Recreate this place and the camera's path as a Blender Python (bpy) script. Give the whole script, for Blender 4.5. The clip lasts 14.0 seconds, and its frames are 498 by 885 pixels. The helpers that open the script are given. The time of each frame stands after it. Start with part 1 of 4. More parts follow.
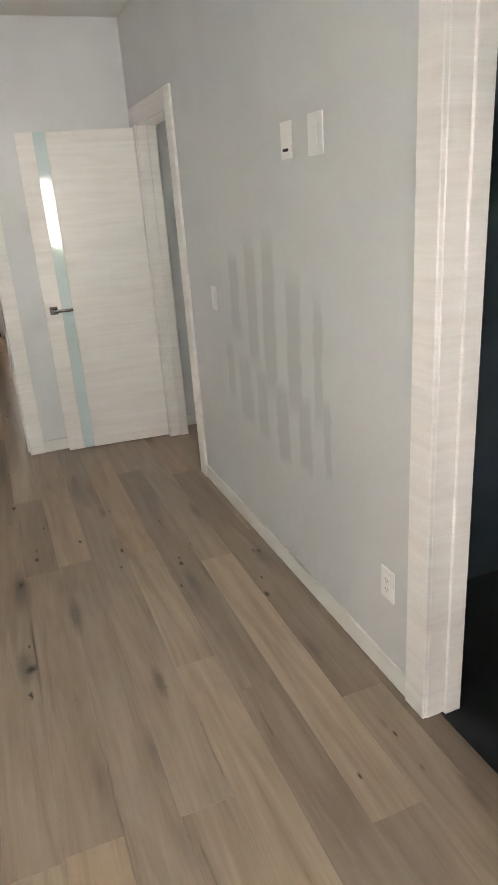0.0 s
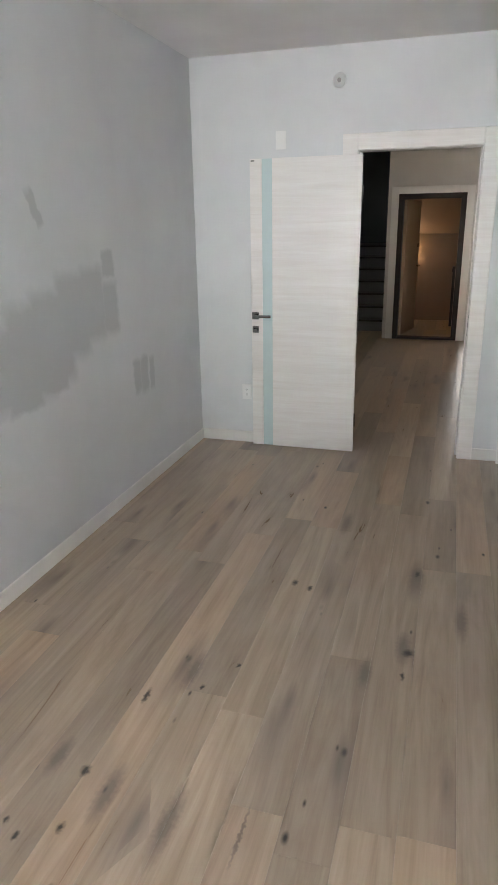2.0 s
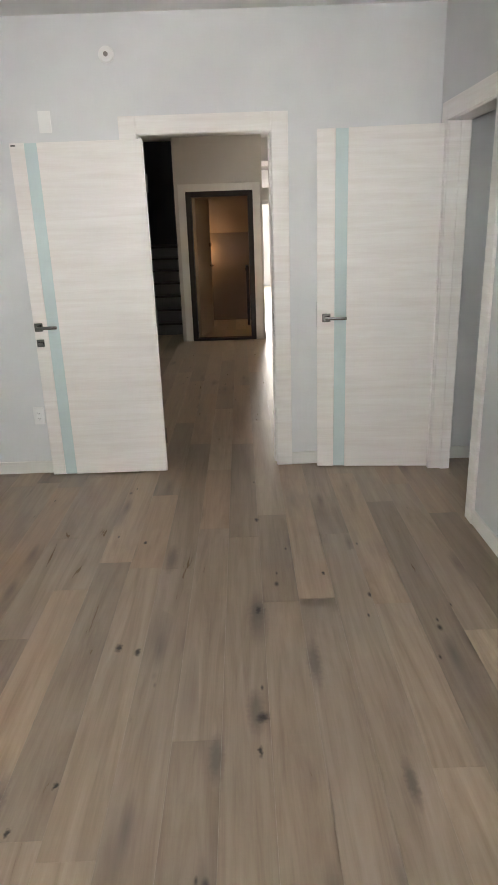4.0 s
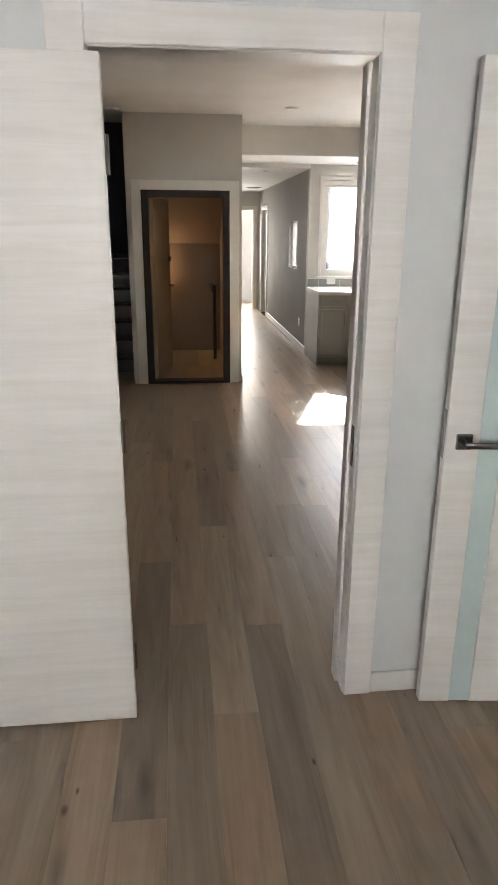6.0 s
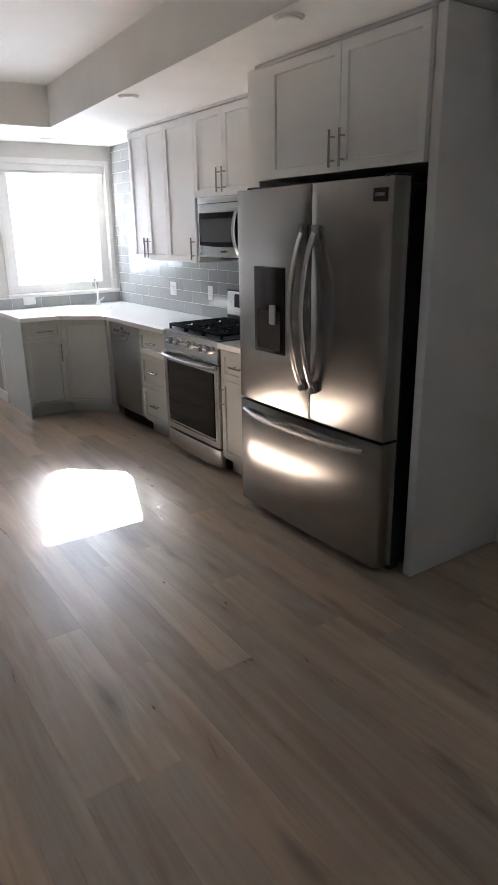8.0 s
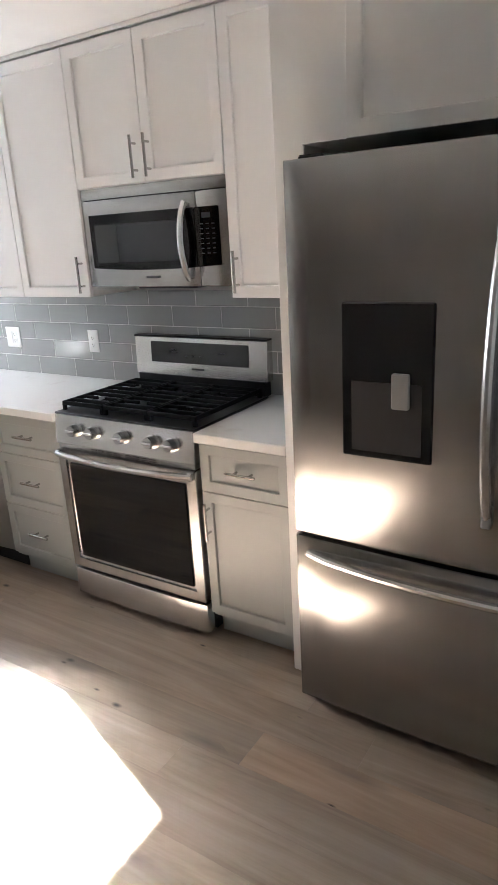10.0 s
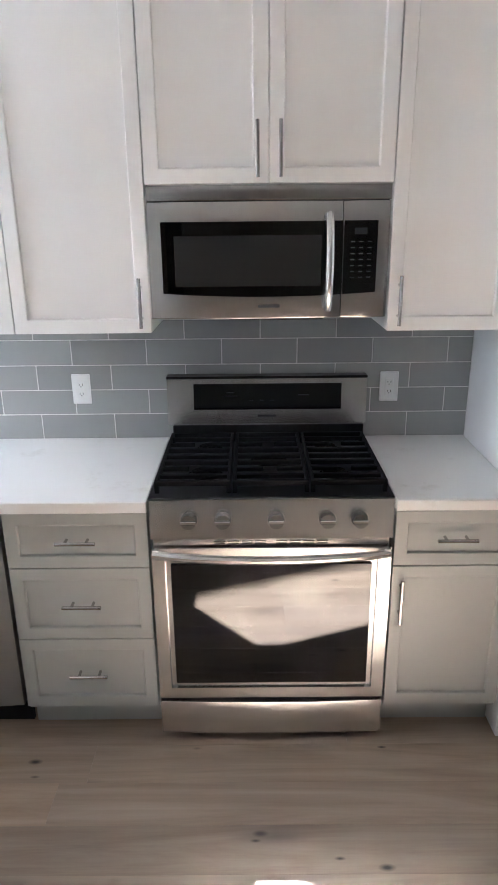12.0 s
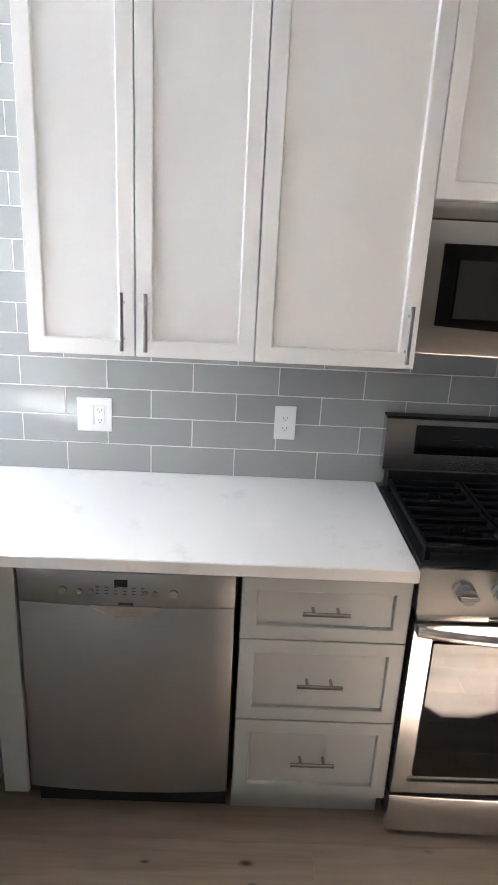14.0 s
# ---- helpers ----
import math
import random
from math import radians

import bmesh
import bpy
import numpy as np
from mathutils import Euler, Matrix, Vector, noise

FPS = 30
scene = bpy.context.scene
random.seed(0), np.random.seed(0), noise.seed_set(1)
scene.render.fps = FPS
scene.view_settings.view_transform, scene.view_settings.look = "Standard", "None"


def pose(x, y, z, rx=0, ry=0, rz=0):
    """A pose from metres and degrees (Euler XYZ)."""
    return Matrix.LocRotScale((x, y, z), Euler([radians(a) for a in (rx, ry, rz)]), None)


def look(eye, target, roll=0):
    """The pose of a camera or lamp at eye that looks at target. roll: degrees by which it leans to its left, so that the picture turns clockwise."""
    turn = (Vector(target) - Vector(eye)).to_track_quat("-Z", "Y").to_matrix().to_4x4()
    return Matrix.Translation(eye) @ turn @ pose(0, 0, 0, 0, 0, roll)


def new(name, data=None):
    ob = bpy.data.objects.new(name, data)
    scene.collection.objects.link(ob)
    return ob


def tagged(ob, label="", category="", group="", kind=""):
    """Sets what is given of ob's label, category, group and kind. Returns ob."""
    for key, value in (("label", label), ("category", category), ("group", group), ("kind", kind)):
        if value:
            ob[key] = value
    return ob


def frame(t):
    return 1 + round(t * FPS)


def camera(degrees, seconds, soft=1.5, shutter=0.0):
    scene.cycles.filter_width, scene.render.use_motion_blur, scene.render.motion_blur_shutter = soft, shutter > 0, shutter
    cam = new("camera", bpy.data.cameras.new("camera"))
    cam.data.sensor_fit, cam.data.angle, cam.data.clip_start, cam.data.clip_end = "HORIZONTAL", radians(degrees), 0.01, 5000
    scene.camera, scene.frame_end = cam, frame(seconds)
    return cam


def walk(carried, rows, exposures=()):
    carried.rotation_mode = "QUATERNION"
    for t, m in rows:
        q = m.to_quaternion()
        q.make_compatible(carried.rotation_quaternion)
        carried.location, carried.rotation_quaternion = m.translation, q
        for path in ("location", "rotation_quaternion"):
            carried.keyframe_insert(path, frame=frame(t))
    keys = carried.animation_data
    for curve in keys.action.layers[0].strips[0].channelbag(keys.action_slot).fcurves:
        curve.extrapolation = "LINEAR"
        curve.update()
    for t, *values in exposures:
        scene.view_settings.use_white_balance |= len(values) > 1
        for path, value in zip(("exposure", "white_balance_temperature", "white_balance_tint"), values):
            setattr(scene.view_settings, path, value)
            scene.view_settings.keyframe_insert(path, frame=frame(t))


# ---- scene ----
cam = camera(41.7, 14.0)
PATH = [
    (0, (-0.06, -4.662, 1.634), (0.59, -2.907, 0.926), -4.2),
    (0.5, (-0.065, -4.704, 1.641), (0.161, -2.822, 1.003), -2.3),
    (1, (-0.1, -4.709, 1.647), (-0.212, -2.8, 1.062), -1.8),
    (1.5, (-0.118, -4.722, 1.63), (-0.508, -2.851, 1.043), -1.0),
    (2, (-0.133, -4.723, 1.631), (-0.688, -2.908, 1.0), -0.9),
    (2.5, (-0.143, -4.745, 1.638), (-0.699, -2.935, 0.994), -1.1),
    (3, (-0.139, -4.726, 1.638), (-0.509, -2.863, 1.01), -0.4),
    (3.5, (-0.179, -4.584, 1.602), (-0.319, -2.689, 0.979), -0.6),
    (4, (-0.203, -4.221, 1.572), (-0.198, -2.324, 0.939), -2.0),
    (4.2, (-0.212, -3.988, 1.548), (-0.205, -2.077, 0.958), -2.6),
    (6.3, (-0.595, -1.681, 1.653), (-0.341, 0.199, 1.021), 0.3),
    (6.5, (-0.599, -1.486, 1.661), (-0.251, 0.375, 1.016), -1.6),
    (6.6, (-0.594, -1.378, 1.654), (-0.206, 0.476, 1.013), -2.1),
    (7, (-0.525, -0.853, 1.719), (-0.033, 0.99, 1.116), -2.4),
    (7.5, (-0.578, -0.272, 1.697), (0.209, 1.47, 1.106), -0.1),
    (8, (-0.428, 0.188, 1.613), (0.634, 1.766, 0.994), -1.0),
    (8.5, (-0.296, 0.702, 1.67), (0.897, 2.197, 1.089), -1.0),
    (10.8, (-0.048, 3.236, 1.615), (1.725, 3.862, 0.935), -2.8),
    (11, (-0.048, 3.447, 1.64), (1.762, 3.954, 0.955), -2.1),
    (11.5, (-0.091, 3.953, 1.695), (1.794, 4.144, 1.056), -0.6),
    (12, (-0.063, 4.289, 1.737), (1.83, 4.298, 1.092), -0.6),
    (12.5, (0.116, 4.613, 1.711), (2.014, 4.588, 1.084), -0.6),
    (13, (0.185, 4.893, 1.724), (2.081, 4.829, 1.092), 0.9),
    (13.5, (0.238, 5.062, 1.746), (2.135, 4.984, 1.118), 1.7),
    (14, (0.27, 5.118, 1.744), (2.17, 5.077, 1.123), 2.9),
]
EXPOSURES = [(0, 5.2, 7050, 11), (0.8, 5.28, 6450, 11), (2.5, 5.15, 6350, 11), (4.2, 5.28, 6700, 11), (6.5, 5.2, 6600, 11), (7.2, 5.45, 6350, 11), (8.0, 5.4, 5800, 11), (8.6, 5.55, 5950, 11), (11.0, 5.95, 5750, 11), (12.0, 5.95, 5600, 11), (12.5, 5.98, 5650, 11), (13.0, 5.9, 5800, 11), (14.0, 5.75, 5850, 11)]
walk(cam, [(t, look(e, g, r)) for t, e, g, r in PATH], EXPOSURES)

# ---- world and light ----
world = bpy.data.worlds.new("sky")
scene.world = world
world.use_nodes = True
wn = world.node_tree
wbg = wn.nodes["Background"]
sky = wn.nodes.new("ShaderNodeTexSky")
sky.sky_type, sky.sun_disc = "NISHITA", False
SUN_EL, SUN_AZ = radians(30.4), radians(20.0)      # height, and turn from +y towards +x
sky.sun_elevation, sky.sun_rotation = SUN_EL, SUN_AZ
wn.links.new(sky.outputs[0], wbg.inputs[0])
wbg.inputs[1].default_value = 0.014
sun = new("sun", bpy.data.lights.new("sun", "SUN"))
sun.data.energy, sun.data.angle, sun.data.color = 5.0, radians(0.5), (1.0, 0.955, 0.90)
away = Vector((math.sin(SUN_AZ) * math.cos(SUN_EL), math.cos(SUN_AZ) * math.cos(SUN_EL), math.sin(SUN_EL)))
sun.matrix_world = look(away * 20, (0, 0, 0))


def area(name, eye, target, w, h, watts, colour):
    ob = new(name, bpy.data.lights.new(name, "AREA"))
    ob.data.shape, ob.data.size, ob.data.size_y = "RECTANGLE", w, h
    ob.data.energy, ob.data.color = watts, colour
    ob.matrix_world = look(eye, target)
    return ob


area("bedroom_window_light", (-0.68, -5.40, 1.6), (-0.95, 0.0, 3.2), 1.5, 0.95, 0.20, (1.0, 0.975, 0.95)).data.spread = radians(66)
area("kitchen_window_light", (1.84, 6.97, 1.65), (0.6, 0, 0.2), 0.78, 0.9, 0.32, (0.95, 0.97, 1.0))
area("hall_room_light", (0.66, 13.35, 1.3), (0.66, 6, 0.6), 0.8, 1.9, 2.7, (1.0, 0.95, 0.88))
lamp = new("landing_light", bpy.data.lights.new("landing_light", "POINT"))
lamp.data.energy, lamp.data.color, lamp.data.shadow_soft_size = 0.017, (1.0, 0.62, 0.36), 0.05
lamp.location = (-0.80, 7.17, 1.12)


# ---- materials ----
def material(name, colour, rough=0.5, metal=0.0):
    m = bpy.data.materials.new(name)
    m.use_nodes = True
    b = m.node_tree.nodes["Principled BSDF"]
    b.inputs["Base Color"].default_value = (*colour, 1)
    b.inputs["Roughness"].default_value, b.inputs["Metallic"].default_value = rough, metal
    return m, m.node_tree, b


def node(nt, kind, **sets):
    n = nt.nodes.new(kind)
    for k, v in sets.items():
        n.inputs[k.replace("_", " ")].default_value = v
    return n


def coords(nt, scale=(1, 1, 1), world_space=False, per_object=False):
    """Object or world coordinates, stretched, and shifted from object to object."""
    if world_space:
        src = nt.nodes.new("ShaderNodeNewGeometry").outputs["Position"]
    else:
        src = nt.nodes.new("ShaderNodeTexCoord").outputs["Object"]
    mp = nt.nodes.new("ShaderNodeMapping")
    mp.inputs["Scale"].default_value = scale
    nt.links.new(src, mp.inputs["Vector"])
    if per_object:
        rnd = nt.nodes.new("ShaderNodeObjectInfo").outputs["Random"]
        mul = nt.nodes.new("ShaderNodeMath")
        mul.operation, mul.inputs[1].default_value = "MULTIPLY", 61.7
        nt.links.new(rnd, mul.inputs[0])
        comb = nt.nodes.new("ShaderNodeCombineXYZ")
        for k in range(3):
            nt.links.new(mul.outputs[0], comb.inputs[k])
        nt.links.new(comb.outputs[0], mp.inputs["Location"])
    return mp.outputs[0]


def ramp(nt, fac, stops):
    r = nt.nodes.new("ShaderNodeValToRGB")
    els = r.color_ramp.elements
    while len(els) < len(stops):
        els.new(0.5)
    for e, (p, c) in zip(els, stops):
        e.position, e.color = p, (*c, 1) if len(c) == 3 else c
    nt.links.new(fac, r.inputs[0])
    return r.outputs[0]


def mix(nt, a, b, fac, blend="MIX"):
    m = nt.nodes.new("ShaderNodeMix")
    m.data_type, m.blend_type = "RGBA", blend
    for sock, v in ((m.inputs[0], fac), (m.inputs[6], a), (m.inputs[7], b)):
        if isinstance(v, bpy.types.NodeSocket):
            nt.links.new(v, sock)
        else:
            sock.default_value = (*v, 1) if isinstance(v, tuple) else v
    return m.outputs[2]


def noise_tex(nt, vec, scale, detail=4, rough=0.55, distort=0.0):
    n = node(nt, "ShaderNodeTexNoise", Scale=scale, Detail=detail, Roughness=rough, Distortion=distort)
    nt.links.new(vec, n.inputs["Vector"])
    return n.outputs[0]


def bump(nt, b, height, strength=0.2, dist=0.002):
    n = node(nt, "ShaderNodeBump", Strength=strength, Distance=dist)
    nt.links.new(height, n.inputs["Height"])
    nt.links.new(n.outputs[0], b.inputs["Normal"])


def paint(name, colour, rough=0.55, mottle=0.05, grain=260, strength=0.12):
    m, nt, b = material(name, colour, rough)
    v = coords(nt, world_space=True)
    lo = tuple(c * (1 - mottle) for c in colour)
    hi = tuple(min(1, c * (1 + mottle)) for c in colour)
    nt.links.new(ramp(nt, noise_tex(nt, v, 1.7, 5), [(0.3, lo), (0.7, hi)]), b.inputs["Base Color"])
    bump(nt, b, noise_tex(nt, v, grain, 2), strength, 0.001)
    return m


WALL = paint("grey_wall_paint", (0.68, 0.69, 0.695), 0.5)


def patched_paint(name, colour, dark, strokes):
    """Wall paint with soft-edged patches of touch-up paint: (along y, height, half width, half height, lean)."""
    m = paint(name, colour, 0.5)
    nt = m.node_tree
    b = nt.nodes["Principled BSDF"]
    old = b.inputs["Base Color"].links[0].from_socket
    pos = nt.nodes.new("ShaderNodeNewGeometry").outputs["Position"]
    wob = node(nt, "ShaderNodeTexNoise", Scale=14.0, Detail=3.0)
    nt.links.new(pos, wob.inputs["Vector"])
    add = nt.nodes.new("ShaderNodeVectorMath")
    add.operation, add.inputs[1].default_value, add.inputs[2].default_value = "MULTIPLY_ADD", (0.0, 0.05, 0.05), (0, -0.025, -0.025)
    nt.links.new(wob.outputs["Color"], add.inputs[0])
    base = nt.nodes.new("ShaderNodeVectorMath")
    nt.links.new(pos, base.inputs[0]), nt.links.new(add.outputs[0], base.inputs[1])
    total = None
    for y, z, w, h, lean in strokes:
        mp = nt.nodes.new("ShaderNodeMapping")
        mp.vector_type = "TEXTURE"
        mp.inputs["Location"].default_value, mp.inputs["Rotation"].default_value = (0, y, z), (lean, 0, 0)
        mp.inputs["Scale"].default_value = (1000, w, h)
        nt.links.new(base.outputs[0], mp.inputs["Vector"])
        ab = nt.nodes.new("ShaderNodeVectorMath")
        ab.operation = "ABSOLUTE"
        nt.links.new(mp.outputs[0], ab.inputs[0])
        sep = nt.nodes.new("ShaderNodeSeparateXYZ")
        nt.links.new(ab.outputs[0], sep.inputs[0])
        mx = nt.nodes.new("ShaderNodeMath")
        mx.operation, mx.inputs[2].default_value = "SMOOTH_MAX", 0.3
        nt.links.new(sep.outputs[1], mx.inputs[0]), nt.links.new(sep.outputs[2], mx.inputs[1])
        mr = nt.nodes.new("ShaderNodeMapRange")
        for k, q in enumerate((0.78, 1.12, 1.0, 0.0)):
            mr.inputs[k + 1].default_value = q
        nt.links.new(mx.outputs[0], mr.inputs[0])
        if total is None:
            total = mr.outputs[0]
        else:
            j = nt.nodes.new("ShaderNodeMath")
            j.operation = "MAXIMUM"
            nt.links.new(total, j.inputs[0]), nt.links.new(mr.outputs[0], j.inputs[1])
            total = j.outputs[0]
    nt.links.new(mix(nt, old, dark, total), b.inputs["Base Color"])
    return m


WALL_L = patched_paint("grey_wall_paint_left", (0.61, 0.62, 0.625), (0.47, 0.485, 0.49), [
    (-1.36, 1.44, .07, .08, 0), (-1.36, 1.20, .09, .15, 0), (-1.55, 1.24, .13, .20, 0), (-1.75, 1.20, .15, .22, 0), (-1.95, 1.12, .18, .24, 0), (-2.15, 1.08, .18, .24, 0), (-2.35, 1.04, .16, .20, 0),
    (-1.97, .93, .12, .08, 0), (-2.22, .90, .14, .08, 0), (-1.085, .745, .050, .11, .04), (-.985, .74, .055, .12, 0), (-.875, .725, .035, .11, 0), (-2.00, 1.72, .030, .09, .45)])
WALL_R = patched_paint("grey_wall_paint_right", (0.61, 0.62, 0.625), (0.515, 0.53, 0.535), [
    (-1.75, 1.20, .06, .19, 0), (-1.96, 1.18, .06, .28, 0), (-2.15, 1.14, .065, .34, .05), (-2.38, 1.06, .065, .28, .05), (-2.58, 1.04, .035, .24, .05),
    (-1.62, .82, .045, .14, 0), (-1.82, .76, .08, .16, 0), (-2.02, .74, .06, .16, 0), (-2.24, .70, .065, .18, 0), (-2.45, .72, .06, .16, 0), (-2.64, .76, .032, .16, -.05)])
WALL_WARM = paint("greige_wall_paint", (0.60, 0.58, 0.545), 0.55)
# Greige at 0.6: the partition's shade is in the colour; light well bounces less.
WALL_DIM = paint("dimmed_greige_paint", (0.36, 0.35, 0.33), 0.75)
CEIL = paint("white_ceiling_paint", (0.80, 0.79, 0.77), 0.7)
TRIM = paint("white_trim_paint", (0.74, 0.73, 0.70), 0.4)
CAB_WHITE = paint("white_cabinet_lacquer", (0.75, 0.745, 0.73), 0.35, 0.02, 260, 0.02)
CAB_GREY = paint("grey_cabinet_lacquer", (0.36, 0.37, 0.355), 0.38, 0.03, 260, 0.03)
PLASTIC = paint("white_plastic", (0.80, 0.80, 0.79), 0.3, 0.01)
def matt(m, level):
    m.node_tree.nodes["Principled BSDF"].inputs["Specular IOR Level"].default_value = level
    return m


BLACK = paint("black_enamel", (0.012, 0.012, 0.013), 0.35, 0.1)
IRON = paint("cast_iron", (0.010, 0.010, 0.011), 0.65, 0.2)
matt(IRON, 0.1)
matt(BLACK, 0.3)
RUBBER = paint("dark_gap", (0.015, 0.015, 0.016), 0.8, 0.1)
BROWN = paint("dark_bronze_frame", (0.016, 0.012, 0.010), 0.6, 0.1)
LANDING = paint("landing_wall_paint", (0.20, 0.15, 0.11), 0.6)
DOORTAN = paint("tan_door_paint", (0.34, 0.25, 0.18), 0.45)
# Near-black: dimness of the stairwell and hall side room put into their paint.
UNLIT_PAINT = paint("unlit_space_paint", (0.10, 0.105, 0.115), 0.6)
BLACK_TILE = paint("black_floor_tile", (0.02, 0.022, 0.025), 0.35, 0.2)
BLUE_WALL = paint("dark_slate_wall", (0.055, 0.075, 0.095), 0.5, 0.08)
COUNTER, nt, b = material("white_quartz", (0.72, 0.715, 0.70), 0.22)
v = coords(nt, world_space=True)
nt.links.new(mix(nt, (0.73, 0.725, 0.71), (0.62, 0.60, 0.57), ramp(nt, noise_tex(nt, v, 7, 8, 0.7), [(0.58, (0, 0, 0)), (0.75, (1, 1, 1))])), b.inputs["Base Color"])
CHROME = material("chrome", (0.80, 0.80, 0.80), 0.12, 1.0)[0]
NICKEL = material("brushed_nickel", (0.44, 0.43, 0.42), 0.22, 1.0)[0]
DOORMETAL = material("dark_satin_nickel", (0.26, 0.255, 0.25), 0.22, 1.0)[0]
DARKGLASS = material("dark_glass", (0.003, 0.003, 0.0035), 0.02)[0]
DISPLAY = material("black_display", (0.008, 0.008, 0.01), 0.08)[0]
GRILLE = material("grey_grille_paint", (0.42, 0.43, 0.44), 0.5)[0]
GLYPH = material("grey_print", (0.045, 0.047, 0.05), 0.5)[0]


def steel(name, colour, rough, stretch):
    m, nt, b = material(name, colour, rough, 1.0)
    g = noise_tex(nt, coords(nt, stretch, world_space=True), 1.0, 2, 0.5)
    low, high = tuple(q * 0.98 for q in colour), tuple(q * 1.015 for q in colour)
    nt.links.new(ramp(nt, g, [(0.35, low), (0.65, high)]), b.inputs["Base Color"])
    return m


STEEL = steel("brushed_steel", (0.62, 0.615, 0.605), 0.27, (220, 2.0, 420))
STEEL_DULL = steel("satin_grey_steel", (0.34, 0.34, 0.342), 0.42, (220, 2.0, 420))
# Microwave's copy of the steel, darkened to hold the dark room's reflection.
STEEL_DIM = steel("dim_reflection_steel", (0.43, 0.425, 0.42), 0.25, (220, 2.0, 420))
STEEL_UP = steel("upright_brushed_steel", (0.36, 0.357, 0.353), 0.23, (220, 420, 2.0))

TEAL, nt, b = material("frosted_teal_glass", (0.60, 0.71, 0.71), 0.08)
b.inputs["Coat Weight"].default_value = 0.5
PANE, nt, b = material("window_glass", (1, 1, 1), 0.0)
b.inputs["Transmission Weight"].default_value = 1.0
b.inputs["IOR"].default_value = 1.02

# whitewashed ash veneer of the doors, grain across the leaf
VENEER, nt, b = material("whitewashed_ash_veneer", (0.7, 0.67, 0.63), 0.42)
v = coords(nt, (1.0, 1.0, 17), world_space=True)
g1 = noise_tex(nt, v, 1.6, 6, 0.65, 0.6)
g2 = noise_tex(nt, coords(nt, (6, 6, 320), world_space=True), 1.0, 3)
c = mix(nt, ramp(nt, g1, [(0.3, (0.77, 0.735, 0.705)), (0.65, (0.85, 0.83, 0.81))]), ramp(nt, g2, [(0.35, (0.94, 0.935, 0.93)), (0.6, (1, 1, 1))]), 0.4, "MULTIPLY")
nt.links.new(c, b.inputs["Base Color"])
bump(nt, b, g2, 0.12, 0.0006)

# oak boards
OAK, nt, b = material("oak_boards", (0.4, 0.31, 0.23), 0.36)
v = coords(nt, (9, 0.75, 4), per_object=True)
g1 = noise_tex(nt, v, 1.1, 7, 0.62, 1.6)
g2 = noise_tex(nt, coords(nt, (95, 2.2, 20), per_object=True), 1.0, 4, 0.6)
base = ramp(nt, g1, [(0.25, (0.262, 0.200, 0.150)), (0.5, (0.358, 0.284, 0.219)), (0.75, (0.436, 0.357, 0.282))])
rnd = nt.nodes.new("ShaderNodeObjectInfo").outputs["Random"]
tint = ramp(nt, rnd, [(0.0, (0.74, 0.725, 0.71)), (0.25, (1.0, 0.97, 0.92)), (0.45, (0.86, 0.85, 0.85)), (0.7, (1.16, 1.12, 1.05)), (0.85, (1.05, 0.94, 0.84)), (1.0, (0.90, 0.88, 0.86))])
c = mix(nt, base, tint, 1.0, "MULTIPLY")
c = mix(nt, c, ramp(nt, g2, [(0.36, (0.84, 0.81, 0.78)), (0.56, (1, 1, 1))]), 0.4, "MULTIPLY")
def spots(stretch, near, far, share):
    """Scattered dark spots: one cell in `share` of a stretched cell pattern holds one."""
    vo = node(nt, "ShaderNodeTexVoronoi", Scale=1.0)
    vo.voronoi_dimensions = "2D"
    nt.links.new(coords(nt, stretch, per_object=True), vo.inputs["Vector"])
    s1 = ramp(nt, vo.outputs["Distance"], [(near, (1, 1, 1)), (far, (0, 0, 0))])
    few = nt.nodes.new("ShaderNodeSeparateColor")
    nt.links.new(vo.outputs["Color"], few.inputs[0])
    return mix(nt, s1, ramp(nt, few.outputs[0], [(1 - share - .01, (0, 0, 0)), (1 - share, (1, 1, 1))]), 1.0, "MULTIPLY")


c = mix(nt, c, (0.15, 0.12, 0.105), mix(nt, (0, 0, 0), spots((6.5, 1.7, 1.0), 0.03, 0.42, 0.09), 0.5))
c = mix(nt, c, (0.035, 0.027, 0.024), spots((9.0, 4.4, 1.0), 0.03, 0.12, 0.010))
c = mix(nt, c, (0.05, 0.038, 0.032), spots((17.0, 6.5, 1.0), 0.02, 0.12, 0.012))
c = mix(nt, c, (0.12, 0.095, 0.085), mix(nt, (0, 0, 0), spots((11.0, 2.2, 1.0), 0.02, 0.30, 0.07), 0.6))
at_floor = nt.nodes.new("ShaderNodeNewGeometry").outputs["Position"]
wob = node(nt, "ShaderNodeTexNoise", Scale=55.0, Detail=2.0)
nt.links.new(at_floor, wob.inputs["Vector"])
jig = nt.nodes.new("ShaderNodeVectorMath")
jig.operation, jig.inputs[1].default_value, jig.inputs[2].default_value = "MULTIPLY_ADD", (0.02, 0.03, 0.0), (-0.01, -0.015, 0)
nt.links.new(wob.outputs["Color"], jig.inputs[0])
where = nt.nodes.new("ShaderNodeVectorMath")
nt.links.new(at_floor, where.inputs[0]), nt.links.new(jig.outputs[0], where.inputs[1])


